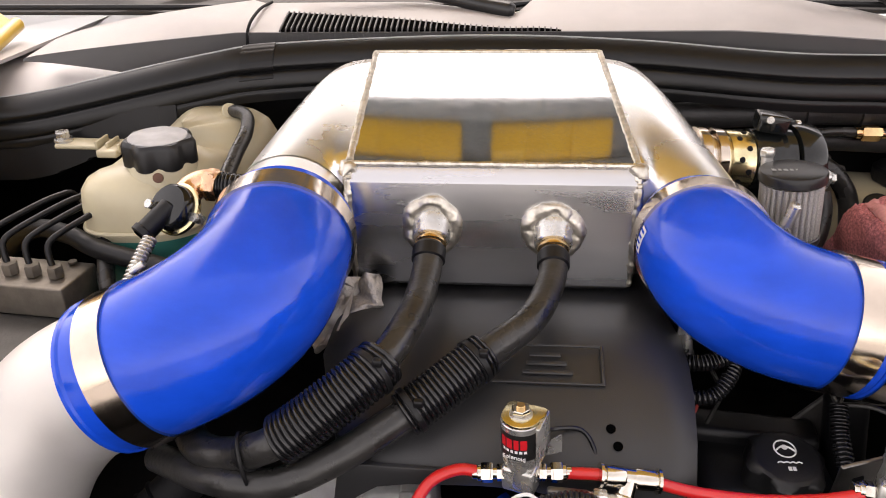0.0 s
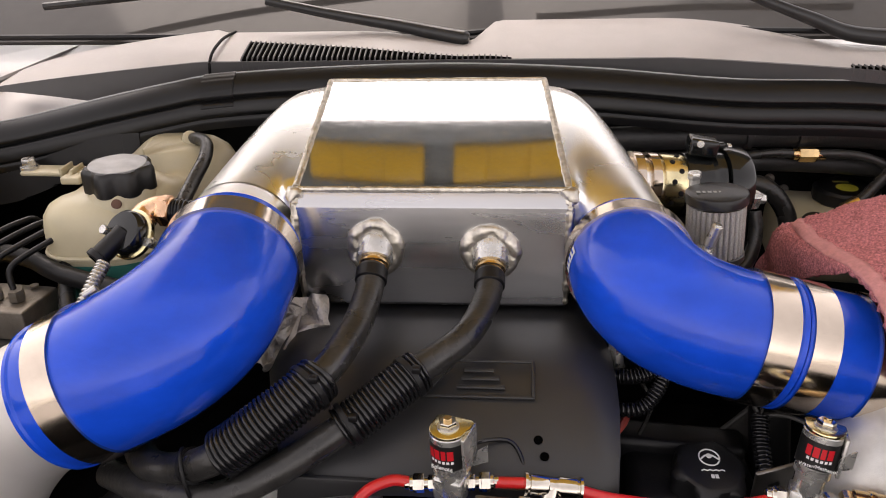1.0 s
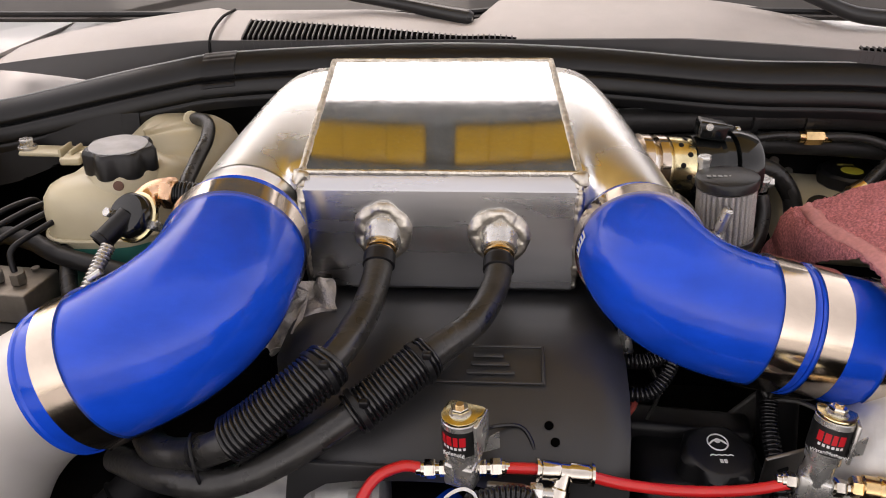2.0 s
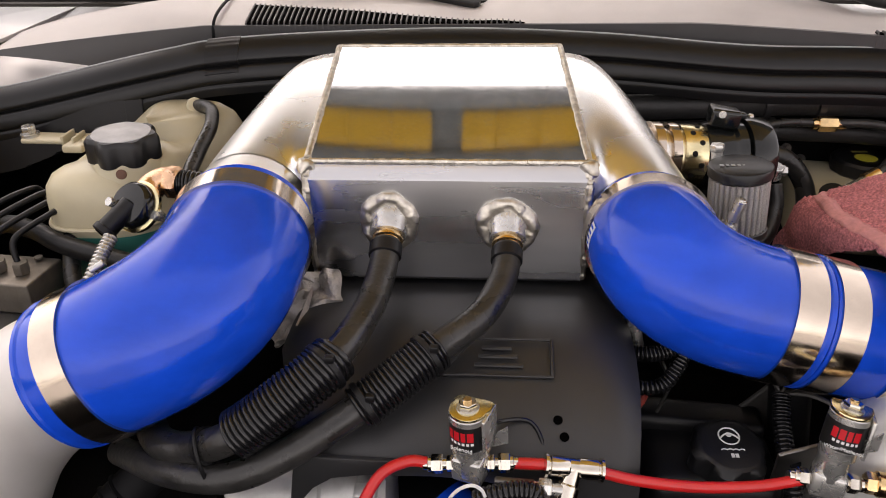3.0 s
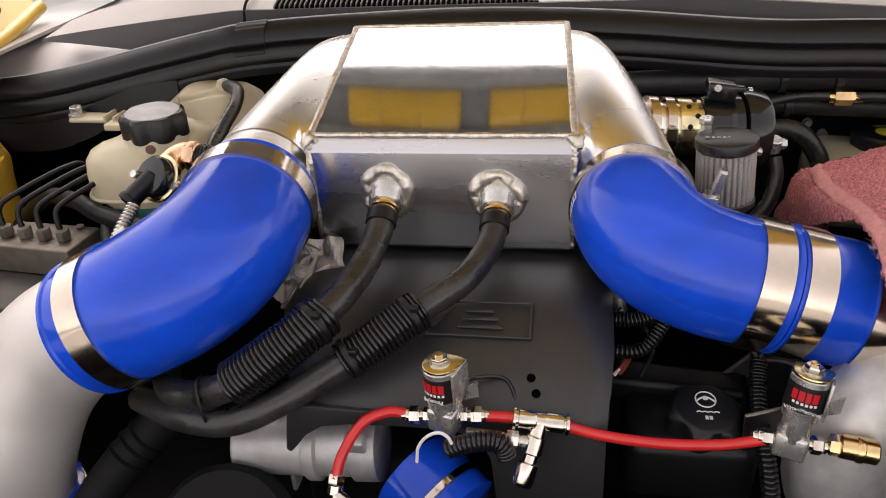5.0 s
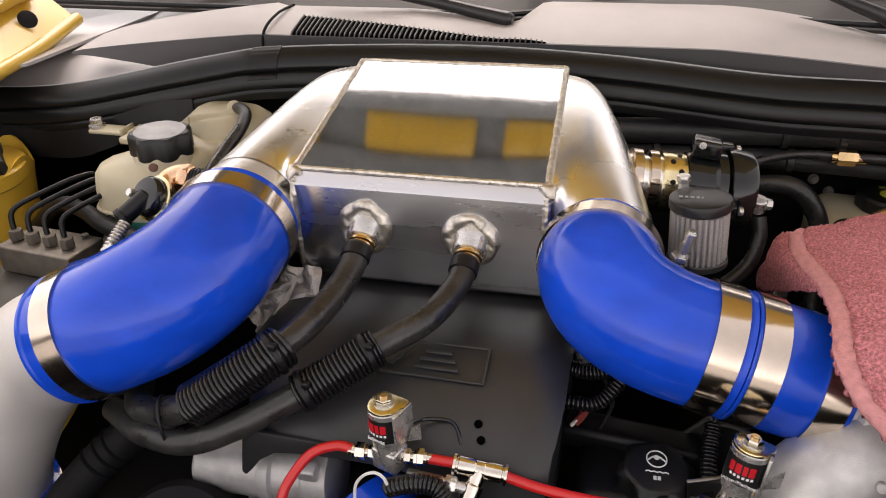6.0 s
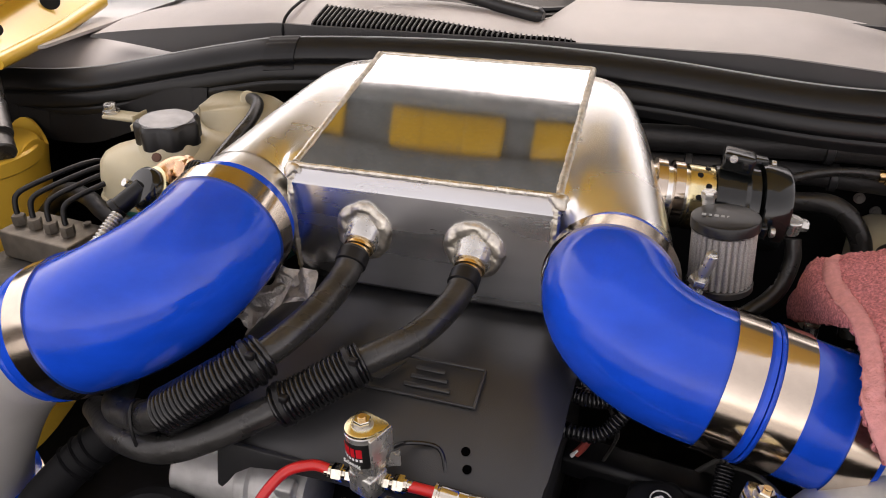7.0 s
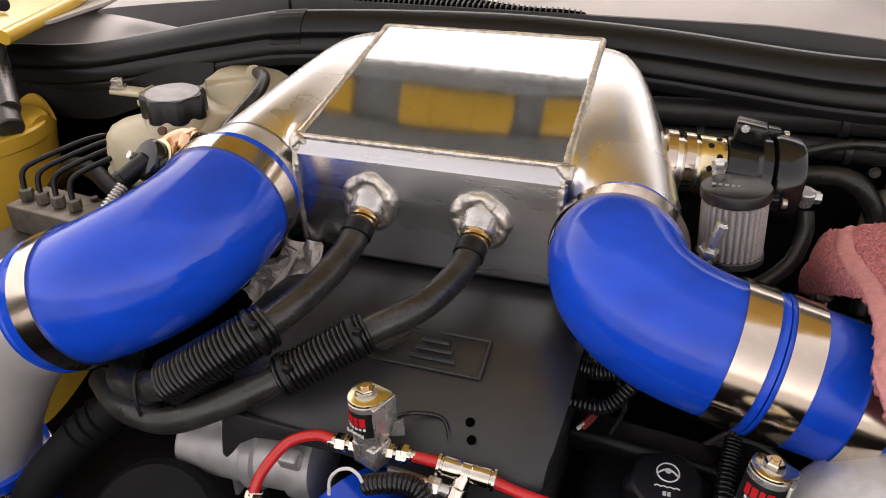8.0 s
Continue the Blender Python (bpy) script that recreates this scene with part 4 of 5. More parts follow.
    part("plug", lathe([(0.001, 0), (0.0045, 0.0), (0.0045, 0.003), (0.0025, 0.0035)], (-0.2965, 0.0600, 0.9599), (0.2, -0.9, 0.4), 18), mat("rust_plug", (0.12, 0.05, 0.03), 0.6, vary=0.3), r, "small brown plug")
    part("outlet", join(can(0.0085, 0.03, (-0.292, 0.222, 0.962), (0.3, -0.4, 0.35)), rbox((0.022, 0.018, 0.02), (-0.30, 0.226, 0.962), 0.004)), NATURAL, r)
    part("bracket", join(rbox((0.075, 0.020, 0.005), (-0.43, 0.194, 0.944), 0.002, (8, 4, 8)), rbox((0.022, 0.034, 0.008), (-0.398, 0.175, 0.945), 0.002)), NATURAL, r)
    for i in range(3):
        part("rib", rbox((0.003, 0.026, 0.010), (-0.415 + 0.014 * i, 0.185 - 0.004 * i, 0.949), 0.001), NATURAL, r)
    b2 = thing("bracket_bolt", (-0.461, 0.192, 0.946), "zinc hex bolt on the reservoir bracket", "bolt")
    part("head", hexnut(0.0075, 0.008, (-0.461, 0.192, 0.951)), CHROME, b2)
    part("washer", can(0.010, 0.004, (-0.461, 0.192, 0.947)), CHROME, b2)
    h = thing("overflow_hose", (-0.2, 0.1, 0.9), "thin black overflow hose arching off the reservoir", "hose")
    part("hose", tube([(-0.292, 0.214, 0.969), (-0.272, 0.203, 0.978), (-0.253, 0.182, 0.979), (-0.244, 0.150, 0.973), (-0.243, 0.110, 0.963), (-0.239, 0.065, 0.951), (-0.222, 0.035, 0.932)], 0.0068, 50, 14), RUBBER, h)


reservoir()


def boost_valve():
    v = thing("boost_valve", (-0.25, -0.02, 0.94), "black valve on a copper-coloured elbow fitting", "valve")
    part("elbow", tube([(-0.220, 0.011, 0.974), (-0.233, 0.013, 0.975), (-0.243, 0.009, 0.972), (-0.247, -0.003, 0.967), (-0.248, -0.012, 0.963)], 0.0115, 24, 16), COPPER, v, "copper coloured elbow")
    part("nut", hexnut(0.0135, 0.010, (-0.222, 0.011, 0.974), (-1, 0.1, 0.05)), COPPER, v)
    part("nut", hexnut(0.0135, 0.009, (-0.2465, -0.001, 0.968), (-0.15, -0.9, -0.35)), BRASS, v)
    part("thread", corrugated(smooth_path([(-0.224, 0.0115, 0.974), (-0.212, 0.012, 0.973), (-0.190, 0.012, 0.969)], 20), 0.0112, 0.0034, 20, 0.0014), SLEEVE, v, "black threaded sleeve")
    ax = Vector((-0.30, -0.72, 0.62)).normalized()
    c = Vector((-0.2475, -0.014, 0.963))
    part("flange", lathe([(0.012, -0.003), (0.0205, -0.0028), (0.0215, -0.001), (0.0215, 0.002), (0.0195, 0.003)], c, ax, 36), ZINCGLINT, v, "yellow zinc flange")
    part("body", lathe([(0.0188, 0.0025), (0.0190, 0.004), (0.0185, 0.010), (0.0165, 0.0125), (0.006, 0.0135)], c, ax, 36), ANODISED, v, "glossy black diaphragm body")
    tip = c + ax * 0.009
    run = Vector((-0.55, -0.66, -0.50)).normalized()
    part("spout", join(sweep([tip, tip + run * 0.012, tip + run * 0.030], lambda q: 0.0085, 18), can(0.0098, 0.006, tip + run * 0.026, run, 20)), BLACK, v)
    part("spout_bore", can(0.0062, 0.0008, tip + run * 0.0321, run, 18), HOLESHADE, v, "black disc standing for the shaded open end")
    part("screw", join(hexnut(0.0042, 0.006, c + Vector((-0.017, -0.006, 0.006)), ax), rbox((0.010, 0.007, 0.004), c + Vector((-0.015, -0.004, 0.004)), 0.001, (35, 0, 20))), CHROME, v)
    part("screw", join(hexnut(0.0042, 0.006, c + Vector((0.019, -0.009, -0.004)), ax), rbox((0.008, 0.007, 0.010), c + Vector((0.018, -0.006, -0.004)), 0.001, (35, 0, -20))), CHROME, v)
    part("spring", corrugated(smooth_path([(-0.256, -0.05, 0.955), (-0.259, -0.068, 0.945), (-0.262, -0.088, 0.932)], 16), 0.0058, 0.0035, 14, 0.002), CHROME, v, "coiled steel wire sleeve")
    part("pin", can(0.003, 0.012, (-0.258, -0.084, 0.944), (0.7, 0.2, 0.4)), CHROME, v)


boost_valve()


def abs_module():
    a = thing("abs_module", (-0.42, 0.0, 0.8), "dusty anti-lock brake module with metal block and paper label", "brake module")
    turn = (0, 0, -6)
    part("metal_block", rbox((0.098, 0.052, 0.03), (-0.417, 0.024, 0.866), 0.002, turn), DIRTYALU, a, "dusty machined aluminium block")
    part("housing", rbox((0.135, 0.085, 0.06), (-0.418, -0.02, 0.811), 0.008, turn), DUSTY, a)
    part("lid_edge", rbox((0.142, 0.09, 0.012), (-0.418, -0.022, 0.843), 0.004, turn), DUSTY, a)
    for i in range(4):
        part("lug", can(0.006, 0.012, (-0.482 + 0.036 * i, -0.055 - 0.004 * i, 0.842)), DUSTY, a)
    m = pose(-0.455, -0.0655, 0.812, 90, 0, -6)
    lab = part("label_sticker", prism([(-0.025, -0.02), (0.025, -0.02), (0.025, 0.016), (-0.025, 0.016)], 0.0006, m), PAPER, a, "dirty white paper label")
    part("lettering", lettering("AB8", 0.013, m @ Matrix.Translation((-0.008, 0.006, 0.0009))), LABELBLACK, lab)
    for i in range(9):
        part("print_bar", prism([(-0.018 + 0.003 * i, -0.013), (-0.0165 + 0.003 * i - 0.0006 * (i % 2), -0.013), (-0.0165 + 0.003 * i - 0.0006 * (i % 2), -0.004), (-0.018 + 0.003 * i, -0.004)], 0.0003, m @ Matrix.Translation((0, 0, 0.0007))), LABELBLACK, lab)
    for i in range(4):
        x, y = -0.454 + 0.0225 * i, 0.021 - 0.002 * i
        ln = part("brake_line", tube([(x, y, 0.882), (x - 0.005, y + 0.004, 0.900), (x - 0.006, y + 0.010, 0.910), (x + 0.001, y + 0.022, 0.916), (x + 0.022, y + 0.052, 0.924), (x + 0.036, y + 0.072, 0.927), (x + 0.043, y + 0.088, 0.922), (x + 0.045, y + 0.10, 0.89)], 0.0029, 40, 10), BLACK, a, "bent black brake pipe")
        part("nut", hexnut(0.0072, 0.011, (x, y, 0.882)), DIRTYALU, ln)
    part("screw", can(0.004, 0.002, (-0.385, 0.04, 0.883)), DIRTYALU, a)
    h = thing("brake_hose", (-0.33, 0.03, 0.88), "thick black hose behind the brake module", "hose")
    part("hose", tube([(-0.52, 0.11, 0.84), (-0.45, 0.085, 0.893), (-0.40, 0.065, 0.900), (-0.36, 0.045, 0.895), (-0.30, 0.03, 0.888), (-0.25, 0.02, 0.88)], 0.009, 40, 14), BLACK, h)
    h2 = thing("brake_hose", (-0.33, 0.0, 0.85), "black hose dropping beside the brake module", "hose")
    part("hose", tube([(-0.40, 0.11, 0.92), (-0.365, 0.07, 0.90), (-0.35, 0.03, 0.87), (-0.33, 0.0, 0.83)], 0.008, 30, 14), RUBBER, h2)


abs_module()

# ---------------------------------------------------------------- the other rear corner
def rear_pipes():
    for lab, pts, r, ties in (("thick black insulated pipe across the firewall", [(0.12, 0.285, 0.948), (0.25, 0.295, 0.950), (0.36, 0.30, 0.952), (0.48, 0.295, 0.950), (0.6, 0.27, 0.938), (0.7, 0.2, 0.91)], 0.0145, (0.36, 0.46, 0.66)),
                              ("black pipe below the insulated one on the firewall", [(0.12, 0.28, 0.922), (0.22, 0.288, 0.922), (0.34, 0.295, 0.922), (0.48, 0.29, 0.916), (0.6, 0.255, 0.905)], 0.0115, (0.2, 0.5))):
        p = thing("firewall_pipe", pts[0], lab, "pipe", "firewall pipes")
        path = smooth_path(pts, 80)
        part("pipe", sweep(path, r, 20), FOAM, p)
        for s in ties:
            i = round(s * 79)
            part("tie", lathe([(r, -0.0045), (r + 0.0028, -0.0035), (r + 0.0028, 0.0035), (r, 0.0045)], path[i], path[i + 1] - path[i - 1], 26), COVER, p)
    c = thing("firewall_cable", (0.4, 0.3, 0.93), "thin black cable with a brass connector", "cable")
    part("cable", tube([(0.25, 0.272, 0.90), (0.33, 0.274, 0.934), (0.395, 0.277, 0.936), (0.47, 0.27, 0.93), (0.55, 0.255, 0.87)], 0.005, 40, 10), RUBBER, c)
    part("connector", join(hexnut(0.0088, 0.020, (0.386, 0.276, 0.936), (1, 0.05, -0.03)), can(0.0062, 0.036, (0.380, 0.276, 0.936), (1, 0.05, -0.03))), BRASS, c, "brass connector")
    d = thing("firewall_hose", (0.36, 0.26, 0.85), "curved black hose behind the blow-off valve", "hose")
    part("hose", tube([(0.30, 0.27, 0.90), (0.345, 0.26, 0.905), (0.372, 0.25, 0.88), (0.38, 0.24, 0.84), (0.38, 0.22, 0.78)], 0.0105, 30, 14), RUBBER, d)
    for q in ((0.402, 0.345, 0.868), (0.383, 0.345, 0.882)):
        b = thing("firewall_bolt", q, "small steel bolt on the firewall", "bolt", "firewall bolts")
        part("head", join(can(0.006, 0.003, q, (0, -1, 0.2)), hexnut(0.004, 0.006, q, (0, -1, 0.2))), GREYCAST, b)
    r = thing("brake_reservoir", (0.455, 0.30, 0.83), "cream brake fluid reservoir with a black cap", "reservoir")
    part("tank", rbox((0.15, 0.12, 0.08), (0.447, 0.285, 0.832), 0.026, (0, 0, -8), 4), NATURAL, r)
    part("neck", can(0.03, 0.02, (0.457, 0.30, 0.86)), NATURAL, r)
    cap = part("cap", lathe([(0.034, 0), (0.036, 0.002), (0.036, 0.014), (0.033, 0.017)], (0.457, 0.30, 0.872), (0, 0, 1), 40, wave=lambda a, rr, h: rr * (1 + 0.02 * math.cos(12 * a))), CAPBLACK, r, "black ribbed cap")
    part("print", lathe([(0.008, 0), (0.012, 0.0002), (0.012, 0.0006), (0.008, 0.0008)], (0.455, 0.295, 0.889), (0, 0, 1), 30), mat("yellow_print", (0.55, 0.5, 0.05), 0.5), cap, "yellow printed ring")
    part("print_bar", rbox((0.018, 0.004, 0.0006), (0.455, 0.315, 0.8893), 0.0002), mat("dull_print", (0.45, 0.42, 0.1), 0.5), cap)
    part("outlet", join(can(0.014, 0.03, (0.405, 0.245, 0.85), (-0.2, -0.5, 0.8))), BLACK, r)
    bl = thing("brake_line", (0.3951, 0.2000, 0.8888), "brass sleeved brake line beside the fluid reservoir", "brake line")
    a, b, c, d = Vector((0.3951, 0.2000, 0.8888)), Vector((0.4193, 0.2100, 0.8964)), Vector((0.4328, 0.2150, 0.9023)), Vector((0.4749, 0.2500, 0.9234))
    part("spring", corrugated([a.lerp(b, k / 12) for k in range(13)], 0.0062, 0.0028, 16, 0.0012), CHROME, bl, "steel spring sleeve")
    part("ferrule", sweep([b, c], 0.0088, 20), BRASS, bl, "brass crimped ferrule")
    part("line", tube([c, c.lerp(d, 0.5), d, d + (d - c)], 0.0062, 24, 14), RUBBER, bl)


rear_pipes()


def blow_off_valve():
    v = thing("blow_off_valve", (0.26, 0.12, 0.93), "black anodised blow-off valve on a clamped metal pipe", "valve")
    ax = Vector((0.93, 0.16, -0.10)).normalized()
    o = Vector((0.172, 0.106, 0.966))

    def at(s):
        return o + ax * s
    part("pipe", lathe([(0.0235, -0.05), (0.0235, 0.03), (0.022, 0.03)], at(0), ax, 40), TANK, v, "aluminium stub pipe")
    for s in (0.0, 0.0145):
        part("band", lathe([(0.0245, 0), (0.029, 0.001), (0.029, 0.009), (0.0245, 0.010)], at(s), ax, 44), STEEL, v, "steel v-band")
    part("lock_bolt", join(sweep([at(0.006) + Vector((-0.004, -0.031, 0.012)), at(0.006) + Vector((0.002, -0.034, -0.035))], 0.004, 12), rbox((0.013, 0.008, 0.03), at(0.008) + Vector((0.0, -0.031, -0.008)), 0.002)), CHROME, v)
    # Steel collar given a gold colour in place of the hood's reflection.
    part("collar", lathe([(0.022, 0.027), (0.0275, 0.0275), (0.028, 0.030), (0.028, 0.048), (0.0265, 0.0485)], at(0), ax, 44), ZINCGLINT, v, "drilled collar coloured gold for the yellow hood it reflects")
    for k in range(7):
        a = -0.3 + 0.36 * k
        side = Vector((0, -math.cos(a), math.sin(a)))
        side = (side - ax * side.dot(ax)).normalized()
        part("port", lathe([(0.0005, 0.0), (0.0022, 0.0), (0.0025, 0.0005), (0.002, 0.0007)], at(0.035 + 0.007 * (k % 2)) + side * 0.0279, side, 14), PITCH, v, "drilled port")
    part("body", lathe([(0.0265, 0.0485), (0.0295, 0.049), (0.0305, 0.053), (0.0305, 0.072), (0.0335, 0.075), (0.0335, 0.083), (0.030, 0.085)], at(0), ax, 52), ANODISED, v)
    part("head", lathe([(0.031, 0.085), (0.036, 0.086), (0.0372, 0.089), (0.0372, 0.105), (0.0355, 0.108), (0.027, 0.1085)], at(0), ax, 56), ANODISED, v)
    for a in (1.2, 3.3, 5.4):
        side = axis_frame(at(0), ax).to_3x3() @ Vector((math.cos(a), math.sin(a), 0))
        q = at(0.083) + side * 0.036
        part("ear", rbox((0.018, 0.011, 0.012), q, 0.002, (0, 5, 0)), ANODISED, v)
        part("ear_bolt", can(0.004, 0.004, q + Vector((0.011, -0.001, 0)), ax), CHROME, v)
    part("top_lug", rbox((0.026, 0.022, 0.016), at(0.072) + Vector((-0.004, -0.004, 0.040)), 0.003, (0, 8, 0)), ANODISED, v)
    part("lug_screw", can(0.0032, 0.002, at(0.072) + Vector((-0.008, -0.0145, 0.045)), (-0.2, -1, 0.1)), CHROME, v)
    h = thing("vacuum_hose", (0.30, 0.1, 0.9), "black printed vacuum hose from the blow-off valve", "hose")
    b = at(0.112) + Vector((0.004, -0.012, -0.006))
    part("hose", tube([b + Vector((0.006, -0.004, -0.012)), b + Vector((0.008, -0.012, -0.03)), b + Vector((-0.002, -0.03, -0.052)), b + Vector((-0.03, -0.05, -0.07)), b + Vector((-0.06, -0.06, -0.085))], 0.0068, 40, 14), RUBBER, h)
    part("banjo", join(can(0.008, 0.013, b + Vector((0.002, -0.003, -0.006)), (0.1, -0.2, 1)), hexnut(0.0055, 0.016, b, ax)), CHROME, h, "steel banjo fitting")
    f = thing("fuel_fitting", (0.325, 0.09, 0.89), "steel hose fittings below the blow-off valve", "fitting")
    part("stem", join(can(0.009, 0.05, (0.318, 0.10, 0.86), (0.1, -0.1, 1)), hexnut(0.012, 0.014, (0.32, 0.098, 0.90), (0.2, -0.3, 0.8))), CHROME, f)
    part("side_stem", join(can(0.0075, 0.04, (0.322, 0.10, 0.90), (1, -0.2, -0.4)), hexnut(0.011, 0.012, (0.34, 0.096, 0.893), (1, -0.2, -0.4))), CHROME, f)
    part("lower_stem", join(can(0.006, 0.12, (0.315, 0.07, 0.76), (0, 0, 1)), hexnut(0.012, 0.014, (0.315, 0.07, 0.85))), CHROME, f)


blow_off_valve()


def breather_filter():
    f = thing("breather_filter", (0.232, 0.018, 0.92), "small breather filter with grey pleats and black lid", "filter")
    o, ax = Vector((0.2345, 0.020, 0.936)), Vector((-0.06, 0.03, 1)).normalized()
    m = axis_frame(o, ax)
    part("base", can(0.0245, 0.006, o - ax * 0.004, ax, 40), RUBBER, f)
    part("core", lathe([(0.0205, 0), (0.0205, 0.043)], o, ax, 40), MESHGREY, f)
    n = 30
    for k in range(n):
        a = 2 * math.pi * k / n
        c, s = math.cos(a), math.sin(a)
        w = 0.0016
        b = bmesh.new()
        lo = [(0.019, -w * 1.1), (0.0225, -w), (0.0234, 0), (0.0225, w), (0.019, w * 1.1)]
        rings = [[b.verts.new(m @ Vector((r * c - t * s, r * s + t * c, z))) for r, t in lo] for z in (0.001, 0.044)]
        for i in range(4):
            b.faces.new((rings[0][i], rings[0][i + 1], rings[1][i + 1], rings[1][i]))
        part("pleat", b, MESHGREY, f, sharp=70)
    lid = part("lid", lathe([(0.0235, 0.0), (0.0248, 0.0008), (0.0248, 0.0075), (0.0242, 0.0086), (0.022, 0.0092), (0.005, 0.0096), (0.001, 0.0096)], o + ax * 0.0452, ax, 48), LID, f, "black lid")
    for i, w in enumerate((0.003, 0.0022, 0.003, 0.0024, 0.003, 0.0018, 0.003, 0.0026)):
        part("print_bar", rbox((w, 0.0034, 0.0004), o + ax * 0.0548 + Vector((-0.0155 + 0.0044 * i, -0.003, 0.0)), 0.0001, (0, 0, 0)), PRINTGLINT, lid)
    part("hook", join(can(0.0045, 0.014, o + ax * 0.046 + Vector((-0.013, 0.024, 0.0)), ax, 16), hexnut(0.0058, 0.006, o + ax * 0.056 + Vector((-0.013, 0.024, 0.0)), ax)), CHROME, f, "steel clamp screw")
    g = thing("barb_fitting", (0.217, -0.012, 0.93), "small steel barb fitting in front of the filter", "fitting")
    d = Vector((0.22, -0.1, 0.95))
    part("stem", can(0.0035, 0.05, (0.214, -0.008, 0.928), d, 14), CHROME, g)
    part("nut", hexnut(0.0066, 0.007, (0.2155, -0.009, 0.936), d), CHROME, g)
    part("nut", hexnut(0.0075, 0.006, (0.218, -0.010, 0.948), d), CHROME, g)
    part("tip", can(0.0045, 0.018, (0.221, -0.012, 0.958), d, 14), CHROME, g)


breather_filter()


def towel():
    t = thing("towel", (0.40, 0.0, 0.85), "dusty pink terry towel draped over the hose and housing", "towel")

    hem = smooth_path([(0.314, 0.073, 0.940), (0.307, 0.040, 0.945), (0.308, 0.005, 0.948), (0.314, -0.040, 0.955), (0.316, -0.085, 0.956), (0.314, -0.122, 0.949), (0.322, -0.147, 0.935), (0.343, -0.163, 0.917), (0.372, -0.172, 0.893)], 60)

    def f(u, v):
        # u away from the hem (a fold hangs on its other side), v along it from the rear to the front
        s0 = v * 59
        k = min(int(s0), 58)
        p = hem[k].lerp(hem[k + 1], s0 - k).copy()
        if u < 0:
            k = u / -0.22
            w = max(0, 1 - v / 0.40) ** 0.8
            p += Vector((-0.014 * math.sin(k * 2.2) * w , 0.030 * k * w, -0.006 * k * w - 0.072 * k * k * w))
            return p + noise.noise_vector(p * 30) * 0.008 * k * w + Vector((0, 0, 1)) * 0.0022 * noise.noise(p * 390)
        p.z -= 0.012 * max(0, 1 - v / 0.45) ** 1.3 * min(1, u * 3)
        p += Vector((0.34 * u, -0.02 * u * v + 0.22 * u * (1 - v) ** 1.5, 0))
        p.z += 0.040 * math.sin(math.pi * min(1, u * 1.15)) * (0.25 + 0.75 * math.sin(math.pi * v)) + 0.02 * u * u
        p.z += u * (0.024 * math.sin(8 * u + 5 * v) + 0.016 * math.sin(13 * v - 5 * u)) - 0.016 * math.exp(-((u - 0.20 - 0.25 * v) / 0.07) ** 2) * math.sin(math.pi * v)
        return p + Vector((0, 0, 1)) * (0.004 * noise.noise(p * 35) + 0.0026 * noise.noise(p * 390))
    part("cloth", thicken(grid(250, 230, f), 0.004), TOWEL, t, sharp=180)
    part("turned_flap", thicken(grid(50, 80, lambda u, v: f(-0.22 * u - 1e-6, 0.398 * v)), 0.003), TOWEL, t, "hanging folded flap", sharp=180)
    part("hem", thicken(grid(90, 5, lambda u, v: f(0.036 * v - 0.004, u) + Vector((-0.0005, -0.0015, 0.0032 - 0.002 * abs(2 * v - 1)))), 0.002), HEM, t, "paler folded hem", sharp=180)


towel()

